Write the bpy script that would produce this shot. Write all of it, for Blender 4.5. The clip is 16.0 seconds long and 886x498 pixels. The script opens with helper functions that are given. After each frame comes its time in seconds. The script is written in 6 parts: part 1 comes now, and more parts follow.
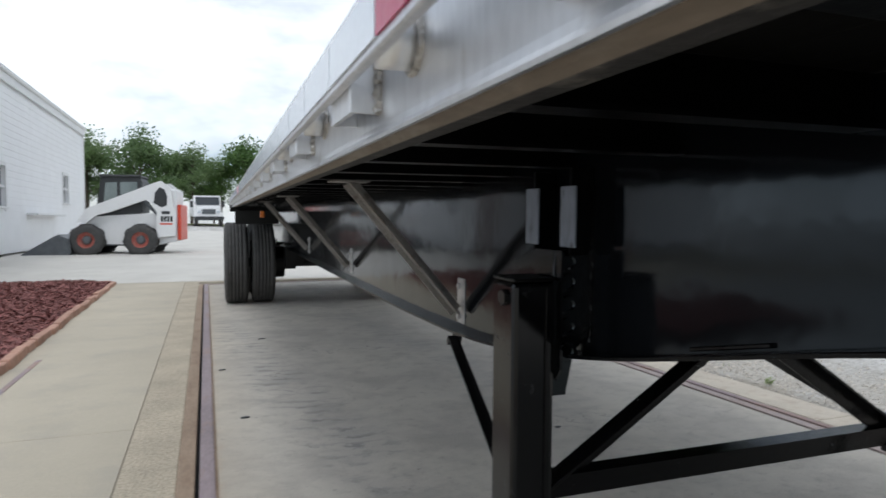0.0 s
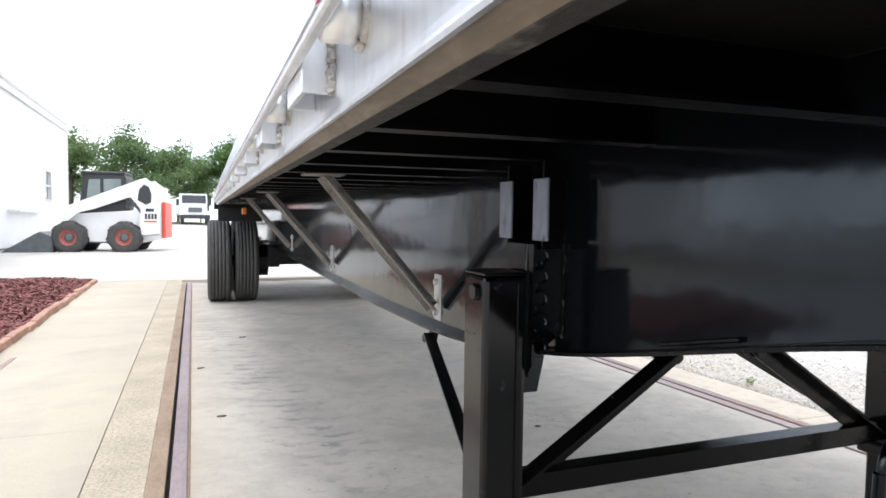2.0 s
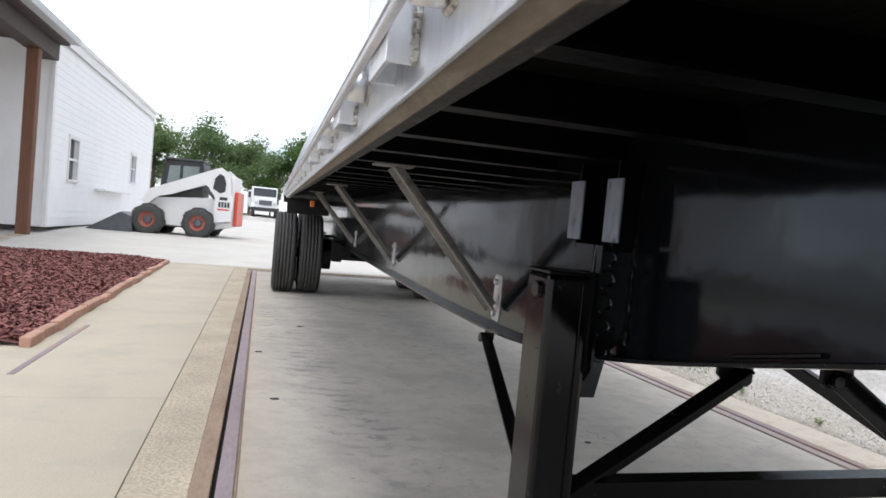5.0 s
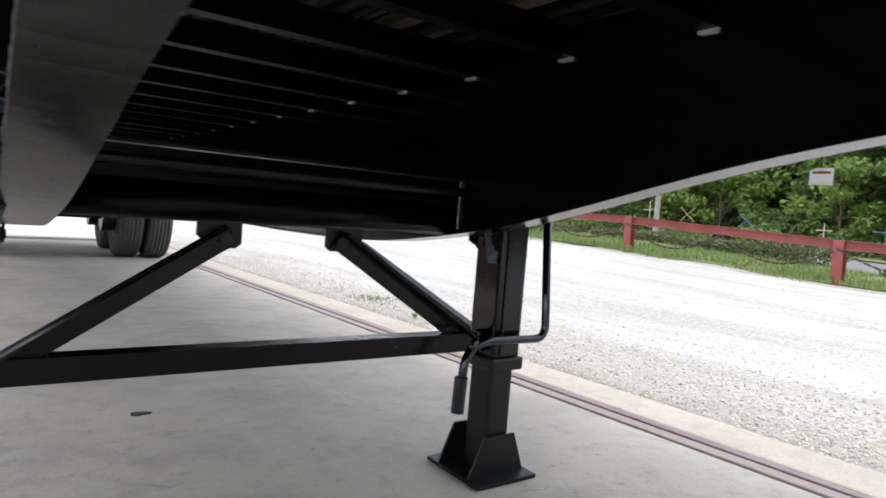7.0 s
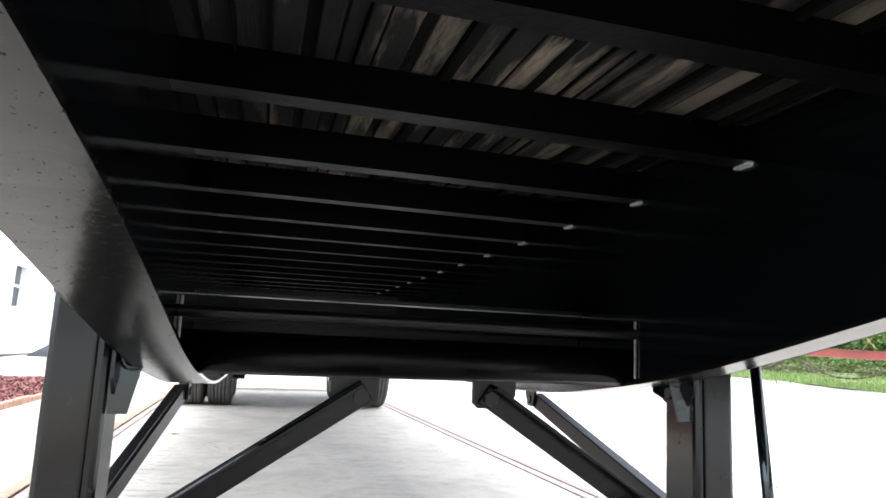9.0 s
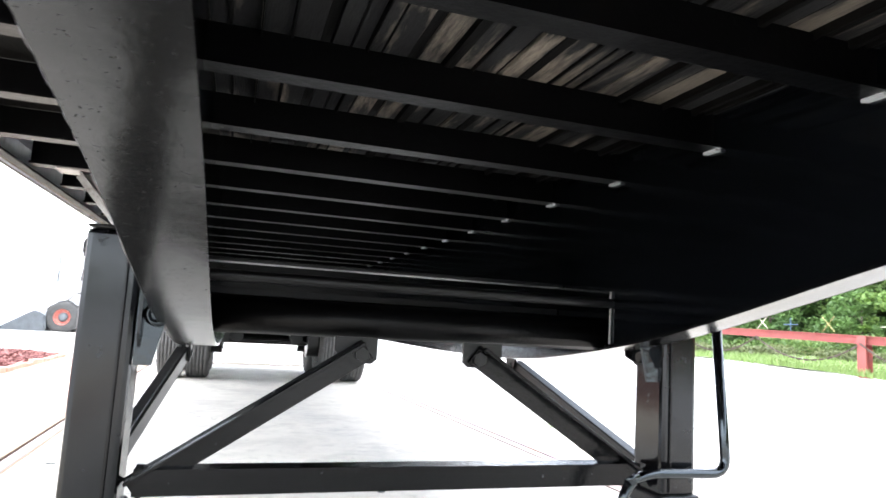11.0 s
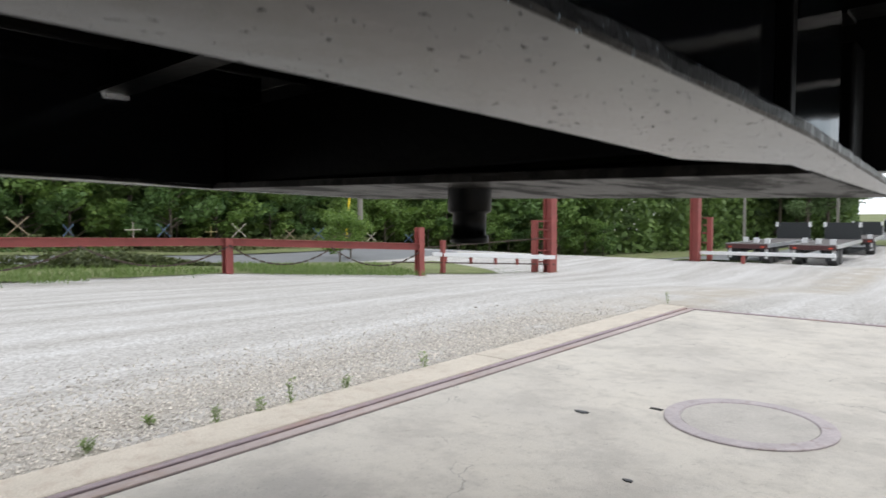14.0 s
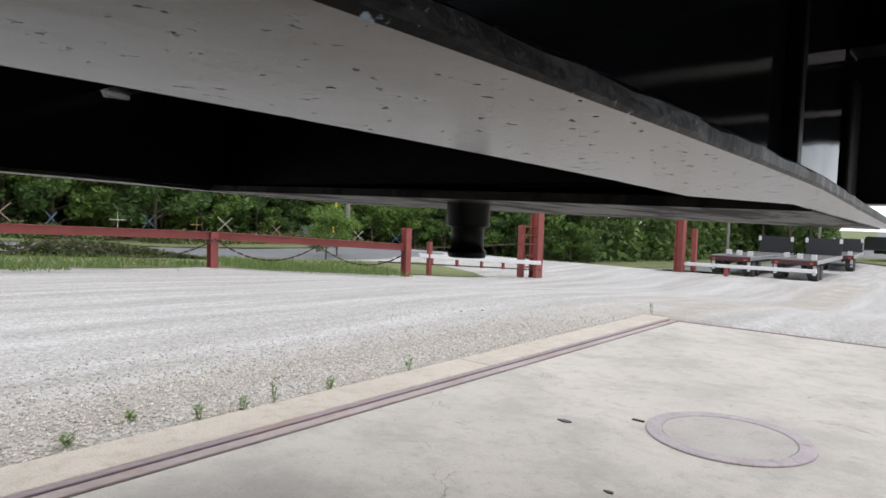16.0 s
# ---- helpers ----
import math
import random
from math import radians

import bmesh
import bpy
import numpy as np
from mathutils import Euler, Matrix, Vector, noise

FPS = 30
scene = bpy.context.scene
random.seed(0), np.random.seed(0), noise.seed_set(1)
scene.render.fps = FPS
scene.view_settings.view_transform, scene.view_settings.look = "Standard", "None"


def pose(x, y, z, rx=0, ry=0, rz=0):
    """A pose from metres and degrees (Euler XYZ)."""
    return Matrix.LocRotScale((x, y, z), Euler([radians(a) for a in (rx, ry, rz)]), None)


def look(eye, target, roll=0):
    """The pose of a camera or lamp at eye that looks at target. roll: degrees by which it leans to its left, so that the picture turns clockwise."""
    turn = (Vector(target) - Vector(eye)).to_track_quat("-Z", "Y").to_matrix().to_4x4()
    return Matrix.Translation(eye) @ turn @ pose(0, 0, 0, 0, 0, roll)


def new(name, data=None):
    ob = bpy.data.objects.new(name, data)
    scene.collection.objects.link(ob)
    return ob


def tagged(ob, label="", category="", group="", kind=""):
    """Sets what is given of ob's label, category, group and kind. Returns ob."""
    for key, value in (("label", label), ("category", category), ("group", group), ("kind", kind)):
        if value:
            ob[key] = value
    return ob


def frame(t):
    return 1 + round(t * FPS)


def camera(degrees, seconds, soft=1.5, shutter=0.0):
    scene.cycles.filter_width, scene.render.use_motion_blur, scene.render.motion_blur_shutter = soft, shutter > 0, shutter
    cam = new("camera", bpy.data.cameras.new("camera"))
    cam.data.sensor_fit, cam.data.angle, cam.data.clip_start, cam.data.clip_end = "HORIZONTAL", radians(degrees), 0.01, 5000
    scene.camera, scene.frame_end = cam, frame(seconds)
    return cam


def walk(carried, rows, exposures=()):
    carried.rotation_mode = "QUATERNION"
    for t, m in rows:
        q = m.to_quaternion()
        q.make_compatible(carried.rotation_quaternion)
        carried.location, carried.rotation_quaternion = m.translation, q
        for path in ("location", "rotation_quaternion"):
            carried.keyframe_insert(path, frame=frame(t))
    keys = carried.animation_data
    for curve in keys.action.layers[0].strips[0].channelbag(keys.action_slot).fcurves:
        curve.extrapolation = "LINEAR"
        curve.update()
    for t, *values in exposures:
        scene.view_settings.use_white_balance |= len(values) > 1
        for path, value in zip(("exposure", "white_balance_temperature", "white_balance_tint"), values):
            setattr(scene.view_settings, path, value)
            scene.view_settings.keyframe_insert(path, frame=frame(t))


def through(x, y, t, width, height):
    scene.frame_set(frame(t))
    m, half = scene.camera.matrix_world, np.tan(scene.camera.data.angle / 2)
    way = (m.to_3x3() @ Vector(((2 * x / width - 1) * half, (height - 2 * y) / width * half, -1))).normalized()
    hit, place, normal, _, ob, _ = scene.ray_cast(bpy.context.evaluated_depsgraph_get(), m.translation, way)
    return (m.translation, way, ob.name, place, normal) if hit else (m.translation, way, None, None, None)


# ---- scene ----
cam = camera(69.6, 16.0, soft=1.6, shutter=0.5)
EXPOSURES = [(0.0, -0.3, 6200, 8), (0.5, 0.25, 6300, 11), (1.0, 0.6, 6300, 11), (1.5, 0.75, 6300, 11), (2.5, 0.8, 6350, 11), (3.5, 0.6, 6350, 12), (5.8, 0.15, 6400, 11), (6.5, 0.58, 6400, 11), (7.0, 0.65, 6350, 11), (7.5, 0.45, 6400, 10), (8.0, 0.4, 6350, 10),
             (8.5, 1.0, 6300, 10), (9.0, 1.75, 6250, 10), (11.5, 2.45, 6150, 10), (12.0, 2.2, 6200, 10), (12.5, 1.7, 6400, 10), (13.1, 1.15, 6550, 9), (13.5, 0.3, 6550, 8), (14.0, 0.0, 6450, 10), (16.0, -0.05, 6450, 12)]
PATH = [
    (0, (-1.302, 0.465, 1.010), (-0.617, 2.342, 0.929), -0.0),
    (0.5, (-1.252, 0.478, 0.997), (-0.479, 2.322, 0.937), 0.4),
    (1, (-1.233, 0.488, 0.984), (-0.482, 2.339, 0.876), -1.0),
    (1.5, (-1.238, 0.475, 0.990), (-0.502, 2.333, 0.905), -0.7),
    (2, (-1.253, 0.482, 0.993), (-0.534, 2.346, 0.913), 0.4),
    (2.5, (-1.276, 0.485, 0.993), (-0.611, 2.370, 0.910), -0.2),
    (3, (-1.287, 0.491, 0.988), (-0.611, 2.370, 0.868), -0.1),
    (3.5, (-1.309, 0.501, 0.994), (-0.639, 2.381, 0.869), -0.2),
    (5.8, (-1.125, 0.486, 0.843), (-0.581, 2.411, 0.819), 8.6),
    (5.9, (-1.065, 0.457, 0.819), (-0.432, 2.353, 0.757), 8.4),
    (6, (-0.987, 0.455, 0.806), (-0.272, 2.322, 0.741), 7.7),
    (6.2, (-0.869, 0.432, 0.799), (-0.064, 2.263, 0.811), 5.5),
    (6.4, (-0.780, 0.397, 0.792), (0.105, 2.191, 0.805), 5.3),
    (6.7, (-0.657, 0.363, 0.761), (0.447, 2.027, 0.646), 4.2),
    (7, (-0.581, 0.338, 0.739), (0.603, 1.947, 0.644), 4.1),
    (7.5, (-0.528, 0.345, 0.683), (0.580, 2.010, 0.671), -1.6),
    (8, (-0.382, 0.405, 0.716), (0.550, 2.160, 0.942), 1.9),
    (8.5, (-0.354, 0.409, 0.741), (0.311, 2.273, 1.031), 5.0),
    (9, (-0.352, 0.434, 0.757), (0.196, 2.332, 1.074), 2.4),
    (11.5, (-0.506, 0.324, 0.714), (0.204, 2.179, 0.947), 3.7),
    (12, (-0.588, 0.340, 0.737), (0.525, 1.988, 0.945), -1.1),
    (12.5, (-0.583, 0.305, 0.753), (0.882, 1.649, 0.971), 0.7),
    (12.8, (-0.597, 0.256, 0.760), (1.220, 1.089, 0.825), -2.6),
    (12.9, (-0.604, 0.224, 0.769), (1.296, 0.846, 0.784), -3.0),
    (13, (-0.611, 0.197, 0.773), (1.357, 0.555, 0.783), -3.0),
    (13.1, (-0.638, 0.179, 0.782), (1.360, 0.277, 0.785), -2.6),
    (13.2, (-0.632, 0.157, 0.811), (1.358, -0.039, 0.782), -1.5),
    (13.3, (-0.644, 0.102, 0.819), (1.298, -0.379, 0.811), 1.6),
    (13.4, (-0.673, 0.084, 0.825), (1.203, -0.609, 0.824), 3.4),
    (13.5, (-0.688, 0.087, 0.829), (1.046, -0.909, 0.804), 2.7),
    (14, (-0.664, 0.044, 0.890), (0.660, -1.452, 0.787), -0.3),
    (14.5, (-0.656, 0.046, 0.903), (0.587, -1.518, 0.807), 1.1),
    (15, (-0.651, 0.055, 0.905), (0.588, -1.511, 0.805), 2.1),
    (15.5, (-0.648, 0.064, 0.909), (0.652, -1.452, 0.806), 1.9),
    (16, (-0.653, 0.059, 0.909), (0.637, -1.465, 0.810), 1.9),
]
walk(cam, [(t, look(eye, target, roll)) for t, eye, target, roll in PATH], EXPOSURES)

# ---------------------------------------------------------------- world and light
SUN_EL, SUN_AZ = 62.0, 200.0
world = bpy.data.worlds.new("overcast_sky")
scene.world = world
world.use_nodes = True
wn, wl = world.node_tree.nodes, world.node_tree.links
for n in list(wn):
    wn.remove(n)
w_out = wn.new("ShaderNodeOutputWorld")
w_bg = wn.new("ShaderNodeBackground")
w_sky = wn.new("ShaderNodeTexSky")
w_sky.sky_type, w_sky.sun_disc = "NISHITA", False
w_sky.sun_elevation, w_sky.sun_rotation = radians(SUN_EL), radians(SUN_AZ)
w_sky.dust_density = 1.0
w_co = wn.new("ShaderNodeTexCoord")
w_map = wn.new("ShaderNodeMapping")
w_map.inputs["Scale"].default_value = (1.0, 1.0, 2.6)
w_noise = wn.new("ShaderNodeTexNoise")
w_noise.inputs["Scale"].default_value = 2.1
w_noise.inputs["Detail"].default_value = 7.0
w_noise.inputs["Roughness"].default_value = 0.55
w_ramp = wn.new("ShaderNodeValToRGB")
w_ramp.color_ramp.elements[0].position, w_ramp.color_ramp.elements[1].position = 0.34, 0.54
w_ramp.color_ramp.elements[0].color = (0.14, 0.14, 0.14, 1)
w_mix = wn.new("ShaderNodeMixRGB")
w_mix.inputs[2].default_value = (13.0, 13.4, 14.0, 1)
wl.new(w_co.outputs["Generated"], w_map.inputs["Vector"])
wl.new(w_map.outputs[0], w_noise.inputs["Vector"])
wl.new(w_noise.outputs["Fac"], w_ramp.inputs[0])
wl.new(w_ramp.outputs[0], w_mix.inputs[0])
wl.new(w_sky.outputs[0], w_mix.inputs[1])
wl.new(w_mix.outputs[0], w_bg.inputs["Color"])
w_bg.inputs["Strength"].default_value = 0.11
wl.new(w_bg.outputs[0], w_out.inputs["Surface"])

sun = new("sun", bpy.data.lights.new("sun", "SUN"))
sun.data.energy, sun.data.angle, sun.data.color = 0.8, radians(18), (1.0, 0.97, 0.93)
_a, _e = radians(SUN_AZ), radians(SUN_EL)
SUN_DIR = Vector((math.sin(_a) * math.cos(_e), math.cos(_a) * math.cos(_e), math.sin(_e)))
sun.matrix_world = look(SUN_DIR * 60, (0, 0, 0))


# ---------------------------------------------------------------- materials
def material(name, colour, rough=0.6, metal=0.0, vary=0.15, scale=6.0, bump=0.1, bump_scale=80.0, spots=None, spot_scale=9.0,
             spot_edge=(0.55, 0.7), coat=0.0, rand=0.0, stretch=(1, 1, 1), spec=0.5, tone=None, spot_rough=None, island=0.0):
    """A surface with large and fine variation of its base colour, stains with an edge of their own, and fine relief."""
    m = bpy.data.materials.new(name)
    m.use_nodes = True
    nt, li = m.node_tree.nodes, m.node_tree.links
    bsdf = nt["Principled BSDF"]
    co = nt.new("ShaderNodeTexCoord")
    mp = nt.new("ShaderNodeMapping")
    mp.inputs["Scale"].default_value = stretch
    li.new(co.outputs["Object"], mp.inputs["Vector"])
    big = nt.new("ShaderNodeTexNoise")
    big.inputs["Scale"].default_value, big.inputs["Detail"].default_value = scale, 5
    li.new(mp.outputs[0], big.inputs["Vector"])
    fine = nt.new("ShaderNodeTexNoise")
    fine.inputs["Scale"].default_value, fine.inputs["Detail"].default_value = bump_scale, 4
    li.new(mp.outputs[0], fine.inputs["Vector"])
    add = nt.new("ShaderNodeMath")
    add.operation = "ADD"
    li.new(big.outputs["Fac"], add.inputs[0])
    li.new(fine.outputs["Fac"], add.inputs[1])
    rng = nt.new("ShaderNodeMapRange")
    rng.inputs["From Min"].default_value, rng.inputs["From Max"].default_value = 0.6, 1.4
    rng.inputs["To Min"].default_value, rng.inputs["To Max"].default_value = 1 - vary, 1 + vary
    li.new(add.outputs[0], rng.inputs["Value"])
    value = rng.outputs[0]
    if rand or island:
        src = nt.new("ShaderNodeObjectInfo").outputs["Random"] if rand else nt.new("ShaderNodeNewGeometry").outputs["Random Per Island"]
        r2 = nt.new("ShaderNodeMapRange")
        r2.inputs["To Min"].default_value, r2.inputs["To Max"].default_value = 1 - (rand or island), 1 + (rand or island)
        li.new(src, r2.inputs["Value"])
        mul = nt.new("ShaderNodeMath")
        mul.operation = "MULTIPLY"
        li.new(value, mul.inputs[0])
        li.new(r2.outputs[0], mul.inputs[1])
        value = mul.outputs[0]
    tint = nt.new("ShaderNodeVectorMath")
    tint.operation = "SCALE"
    tint.inputs[0].default_value = colour
    li.new(value, tint.inputs["Scale"])
    colour_out = tint.outputs[0]
    bsdf.inputs["Roughness"].default_value = rough
    if spots:
        sp = nt.new("ShaderNodeTexNoise")
        sp.inputs["Scale"].default_value, sp.inputs["Detail"].default_value, sp.inputs["Roughness"].default_value = spot_scale, 8, 0.65
        li.new(mp.outputs[0], sp.inputs["Vector"])
        r3 = nt.new("ShaderNodeMapRange")
        r3.inputs["From Min"].default_value, r3.inputs["From Max"].default_value = spot_edge
        li.new(sp.outputs["Fac"], r3.inputs["Value"])
        mx = nt.new("ShaderNodeMixRGB")
        mx.inputs[2].default_value = (*spots, 1)
        li.new(r3.outputs[0], mx.inputs[0])
        li.new(colour_out, mx.inputs[1])
        colour_out = mx.outputs[0]
        if spot_rough is not None:
            r4 = nt.new("ShaderNodeMapRange")
            r4.inputs["To Min"].default_value, r4.inputs["To Max"].default_value = rough, spot_rough
            li.new(r3.outputs[0], r4.inputs["Value"])
            li.new(r4.outputs[0], bsdf.inputs["Roughness"])
    li.new(colour_out, bsdf.inputs["Base Color"])
    bsdf.inputs["Metallic"].default_value = metal
    bsdf.inputs["Coat Weight"].default_value = coat
    bsdf.inputs["Coat Roughness"].default_value = 0.12
    bsdf.inputs["Specular IOR Level"].default_value = spec
    if tone:
        bsdf.inputs["Specular Tint"].default_value = (*tone, 1)
    if bump:
        bp = nt.new("ShaderNodeBump")
        bp.inputs["Strength"].default_value, bp.inputs["Distance"].default_value = bump, 0.01
        li.new(fine.outputs["Fac"], bp.inputs["Height"])
        li.new(bp.outputs[0], bsdf.inputs["Normal"])
    return m


M = {}
M["black_gloss"] = material("black_gloss_paint", (0.003, 0.003, 0.0034), 0.14, vary=0.3, scale=3, bump=0.04, bump_scale=16, spots=(0.02, 0.02, 0.021), spot_scale=34, spot_edge=(0.6, 0.74), spec=0.38, spot_rough=0.5, tone=(0.94, 0.97, 1.0))
# blue tint in base and specular imitates the sky reflected in the web
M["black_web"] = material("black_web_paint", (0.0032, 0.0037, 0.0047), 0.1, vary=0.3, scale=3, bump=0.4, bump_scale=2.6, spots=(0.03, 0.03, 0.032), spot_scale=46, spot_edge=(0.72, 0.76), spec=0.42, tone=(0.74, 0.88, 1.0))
M["black_satin"] = material("black_satin_paint", (0.0035, 0.0035, 0.0037), 0.34, vary=0.35, scale=5, bump=0.06, bump_scale=90, spots=(0.012, 0.0115, 0.011), spot_scale=24, spot_edge=(0.66, 0.8), spec=0.35)
# blue-grey base colour carries the sky's reflection on the hanger flats
M["hanger_grey"] = material("sky_sheen_flat", (0.17, 0.19, 0.23), 0.4, vary=0.3, scale=14, bump=0.1, bump_scale=60, spots=(0.02, 0.02, 0.024), spot_scale=24, spot_edge=(0.58, 0.66), stretch=(1, 1, 0.4))
M["black_worn"] = material("black_worn_paint", (0.0035, 0.0035, 0.0038), 0.2, vary=0.4, scale=7, bump=0.12, bump_scale=45, spots=(0.09, 0.09, 0.095), spot_scale=55, spot_edge=(0.69, 0.73), spec=0.22, spot_rough=0.6)
M["flange"] = material("flange_black_paint", (0.006, 0.006, 0.006), 0.17, vary=0.3, scale=5, bump=0.05, bump_scale=25, spots=(0.003, 0.003, 0.003), spot_scale=190, spot_edge=(0.625, 0.68), stretch=(1, 0.7, 1), spec=0.3, spot_rough=0.9)
M["black_frame"] = material("black_frame_paint", (0.0016, 0.0016, 0.0018), 0.34, vary=0.35, scale=5, bump=0.1, bump_scale=60, spec=0.12)
M["chipped_edge"] = material("chipped_black_edge", (0.003, 0.003, 0.0034), 0.34, vary=0.4, scale=20, bump=0.08, bump_scale=200, spots=(0.2, 0.25, 0.3), spot_scale=260, spot_edge=(0.63, 0.67), spec=0.16)
M["lip_brown"] = material("oxidised_lip", (0.2, 0.16, 0.12), 0.62, 0.25, vary=0.25, scale=7, bump=0.15, bump_scale=90, spots=(0.4, 0.36, 0.31), spot_scale=6, spot_edge=(0.5, 0.7), stretch=(1, 0.3, 1))
M["lip_dark"] = material("dark_mottled_lip", (0.035, 0.032, 0.03), 0.66, 0.3, vary=0.35, scale=14, bump=0.3, bump_scale=70, spots=(0.16, 0.145, 0.125), spot_scale=22, spot_edge=(0.56, 0.72), stretch=(1, 0.6, 1))
M["flange_clean"] = material("flange_black_paint_clean", (0.006, 0.006, 0.006), 0.17, vary=0.3, scale=5, bump=0.04, bump_scale=25, spec=0.58)
M["coupler"] = material("greasy_coupler_plate", (0.016, 0.0145, 0.013), 0.42, vary=0.4, scale=9, bump=0.3, bump_scale=50, spots=(0.006, 0.006, 0.006), spot_scale=16, spot_edge=(0.48, 0.58), stretch=(1, 0.35, 1), spec=0.16, spot_rough=0.7)
M["crank_gloss"] = material("glossy_black_crank_paint", (0.004, 0.004, 0.0045), 0.1, vary=0.3, scale=9, bump=0.05, bump_scale=60, spots=(0.15, 0.15, 0.16), spot_scale=70, spot_edge=(0.7, 0.74), spec=0.65, tone=(0.8, 0.92, 1.0))
M["aluminium"] = material("mill_aluminium", (0.78, 0.79, 0.81), 0.38, 1.0, vary=0.14, scale=4, bump=0.05, bump_scale=60, spots=(0.42, 0.39, 0.36), spot_scale=9, spot_edge=(0.58, 0.75), stretch=(1, 1, 0.35), spot_rough=0.55)
M["strut"] = material("bare_metal_strut", (0.36, 0.34, 0.32), 0.45, 0.8, vary=0.2, scale=9, bump=0.08, spots=(0.15, 0.12, 0.1), spot_scale=16)
M["zinc"] = material("zinc_plate", (0.6, 0.6, 0.6), 0.4, 0.8, vary=0.12, scale=20)
M["weld"] = material("weld_bead", (0.5, 0.48, 0.45), 0.4, 0.9, vary=0.4, scale=40, bump=0.5, bump_scale=120, spots=(0.08, 0.07, 0.06), spot_scale=60)
M["deck_wood"] = material("oversprayed_deck_timber", (0.17, 0.142, 0.112), 0.78, vary=0.3, scale=5, bump=0.25, bump_scale=40, stretch=(6, 0.8, 6), rand=0.45, spots=(0.006, 0.006, 0.006), spot_scale=1.5, spot_edge=(0.42, 0.5))
M["deck_dark"] = material("near_black_timber", (0.005, 0.0048, 0.0046), 0.7, vary=0.4, scale=5, bump=0.2, bump_scale=40, stretch=(6, 0.5, 6), spec=0.1)
M["deck_upper"] = material("unseen_upper_boards", (0.3, 0.25, 0.19), 0.8, vary=0.3, scale=4, bump=0.3, bump_scale=40, stretch=(6, 0.4, 6), rand=0.2, spots=(0.18, 0.15, 0.12), spot_scale=5)
M["plug"] = material("grey_plug_concrete", (0.44, 0.41, 0.37), 0.9, vary=0.16, scale=5, bump=0.3, bump_scale=110, spots=(0.35, 0.32, 0.29), spot_scale=9)
M["tyre"] = material("tyre_rubber", (0.055, 0.054, 0.053), 0.75, vary=0.3, scale=12, bump=0.25, bump_scale=120, spots=(0.09, 0.085, 0.08), spot_scale=14)
M["rim"] = material("white_rim", (0.55, 0.55, 0.55), 0.4, 0.3, vary=0.15)
M["concrete"] = material("scale_concrete", (0.47, 0.44, 0.385), 0.85, vary=0.16, scale=0.9, bump=0.3, bump_scale=120, spots=(0.31, 0.29, 0.26), spot_scale=1.6, spot_edge=(0.5, 0.78))
M["concrete_walk"] = material("walk_concrete", (0.48, 0.425, 0.335), 0.88, vary=0.13, scale=1.4, bump=0.25, bump_scale=150, spots=(0.4, 0.36, 0.3), spot_scale=2.6, spot_edge=(0.5, 0.8), rand=0.04)
M["concrete_yard"] = material("yard_concrete", (0.6, 0.575, 0.53), 0.88, vary=0.1, scale=0.8, bump=0.2, bump_scale=120, spots=(0.52, 0.49, 0.45), spot_scale=1.5, spot_edge=(0.45, 0.8))
M["kerb_pale"] = material("pale_kerb_concrete", (0.56, 0.5, 0.42), 0.92, vary=0.16, scale=3, bump=0.5, bump_scale=90, spots=(0.45, 0.37, 0.3), spot_scale=14, spot_edge=(0.5, 0.75))
M["concrete_rough"] = material("kerb_concrete", (0.5, 0.43, 0.33), 0.92, vary=0.3, scale=3, bump=0.8, bump_scale=70, spots=(0.3, 0.26, 0.2), spot_scale=48, spot_edge=(0.5, 0.75))
M["rail_pale"] = material("worn_edge_steel", (0.4, 0.33, 0.31), 0.7, 0.15, vary=0.2, scale=5, bump=0.2, spots=(0.3, 0.2, 0.15), spot_scale=6, spot_edge=(0.55, 0.75), stretch=(1, 0.3, 1))
M["rail_rust"] = material("rust_brown_steel", (0.33, 0.24, 0.17), 0.75, 0.1, vary=0.25, scale=5, bump=0.25, spots=(0.22, 0.14, 0.09), spot_scale=7, spot_edge=(0.5, 0.75), stretch=(1, 0.3, 1))
M["rail_steel"] = material("rusty_rail_steel", (0.3, 0.235, 0.245), 0.55, 0.25, vary=0.25, scale=5, bump=0.2, spots=(0.36, 0.22, 0.15), spot_scale=6, spot_edge=(0.52, 0.75), stretch=(1, 0.3, 1))
# pale colour standing in for light seen through the web notches
M["sliver_tab"] = material("light_sliver_paint", (0.72, 0.73, 0.75), 0.5, 0.2, vary=0.1, scale=30)
M["gap_dark"] = material("gap_dark", (0.012, 0.011, 0.012), 0.9)
M["lid_steel"] = material("lid_ring_steel", (0.4, 0.35, 0.35), 0.55, 0.3, vary=0.2, scale=8, bump=0.15, spots=(0.28, 0.22, 0.2), spot_scale=12)
M["red_steel"] = material("red_oxide_steel", (0.28, 0.07, 0.06), 0.65, vary=0.25, scale=3, bump=0.2, spots=(0.2, 0.07, 0.06), spot_scale=8)
M["white_paint"] = material("white_paint", (0.78, 0.78, 0.78), 0.45, vary=0.06, scale=4, bump=0.05)
M["siding"] = material("white_siding", (0.9, 0.9, 0.91), 0.6, vary=0.05, scale=2, bump=0.05)
M["trim"] = material("grey_trim", (0.55, 0.56, 0.57), 0.6, vary=0.08)
M["cab_glass"] = material("tinted_cab_glass", (0.2, 0.24, 0.24), 0.08, vary=0.3, scale=2, spec=0.6, bump=0)
M["dark_glass"] = material("dark_glass", (0.02, 0.025, 0.03), 0.08, vary=0.2, spec=0.7, bump=0)
M["cab_dark"] = material("dark_cab_paint", (0.03, 0.033, 0.035), 0.5, vary=0.2)
M["red_paint"] = material("red_orange_paint", (0.62, 0.07, 0.035), 0.4, vary=0.1)
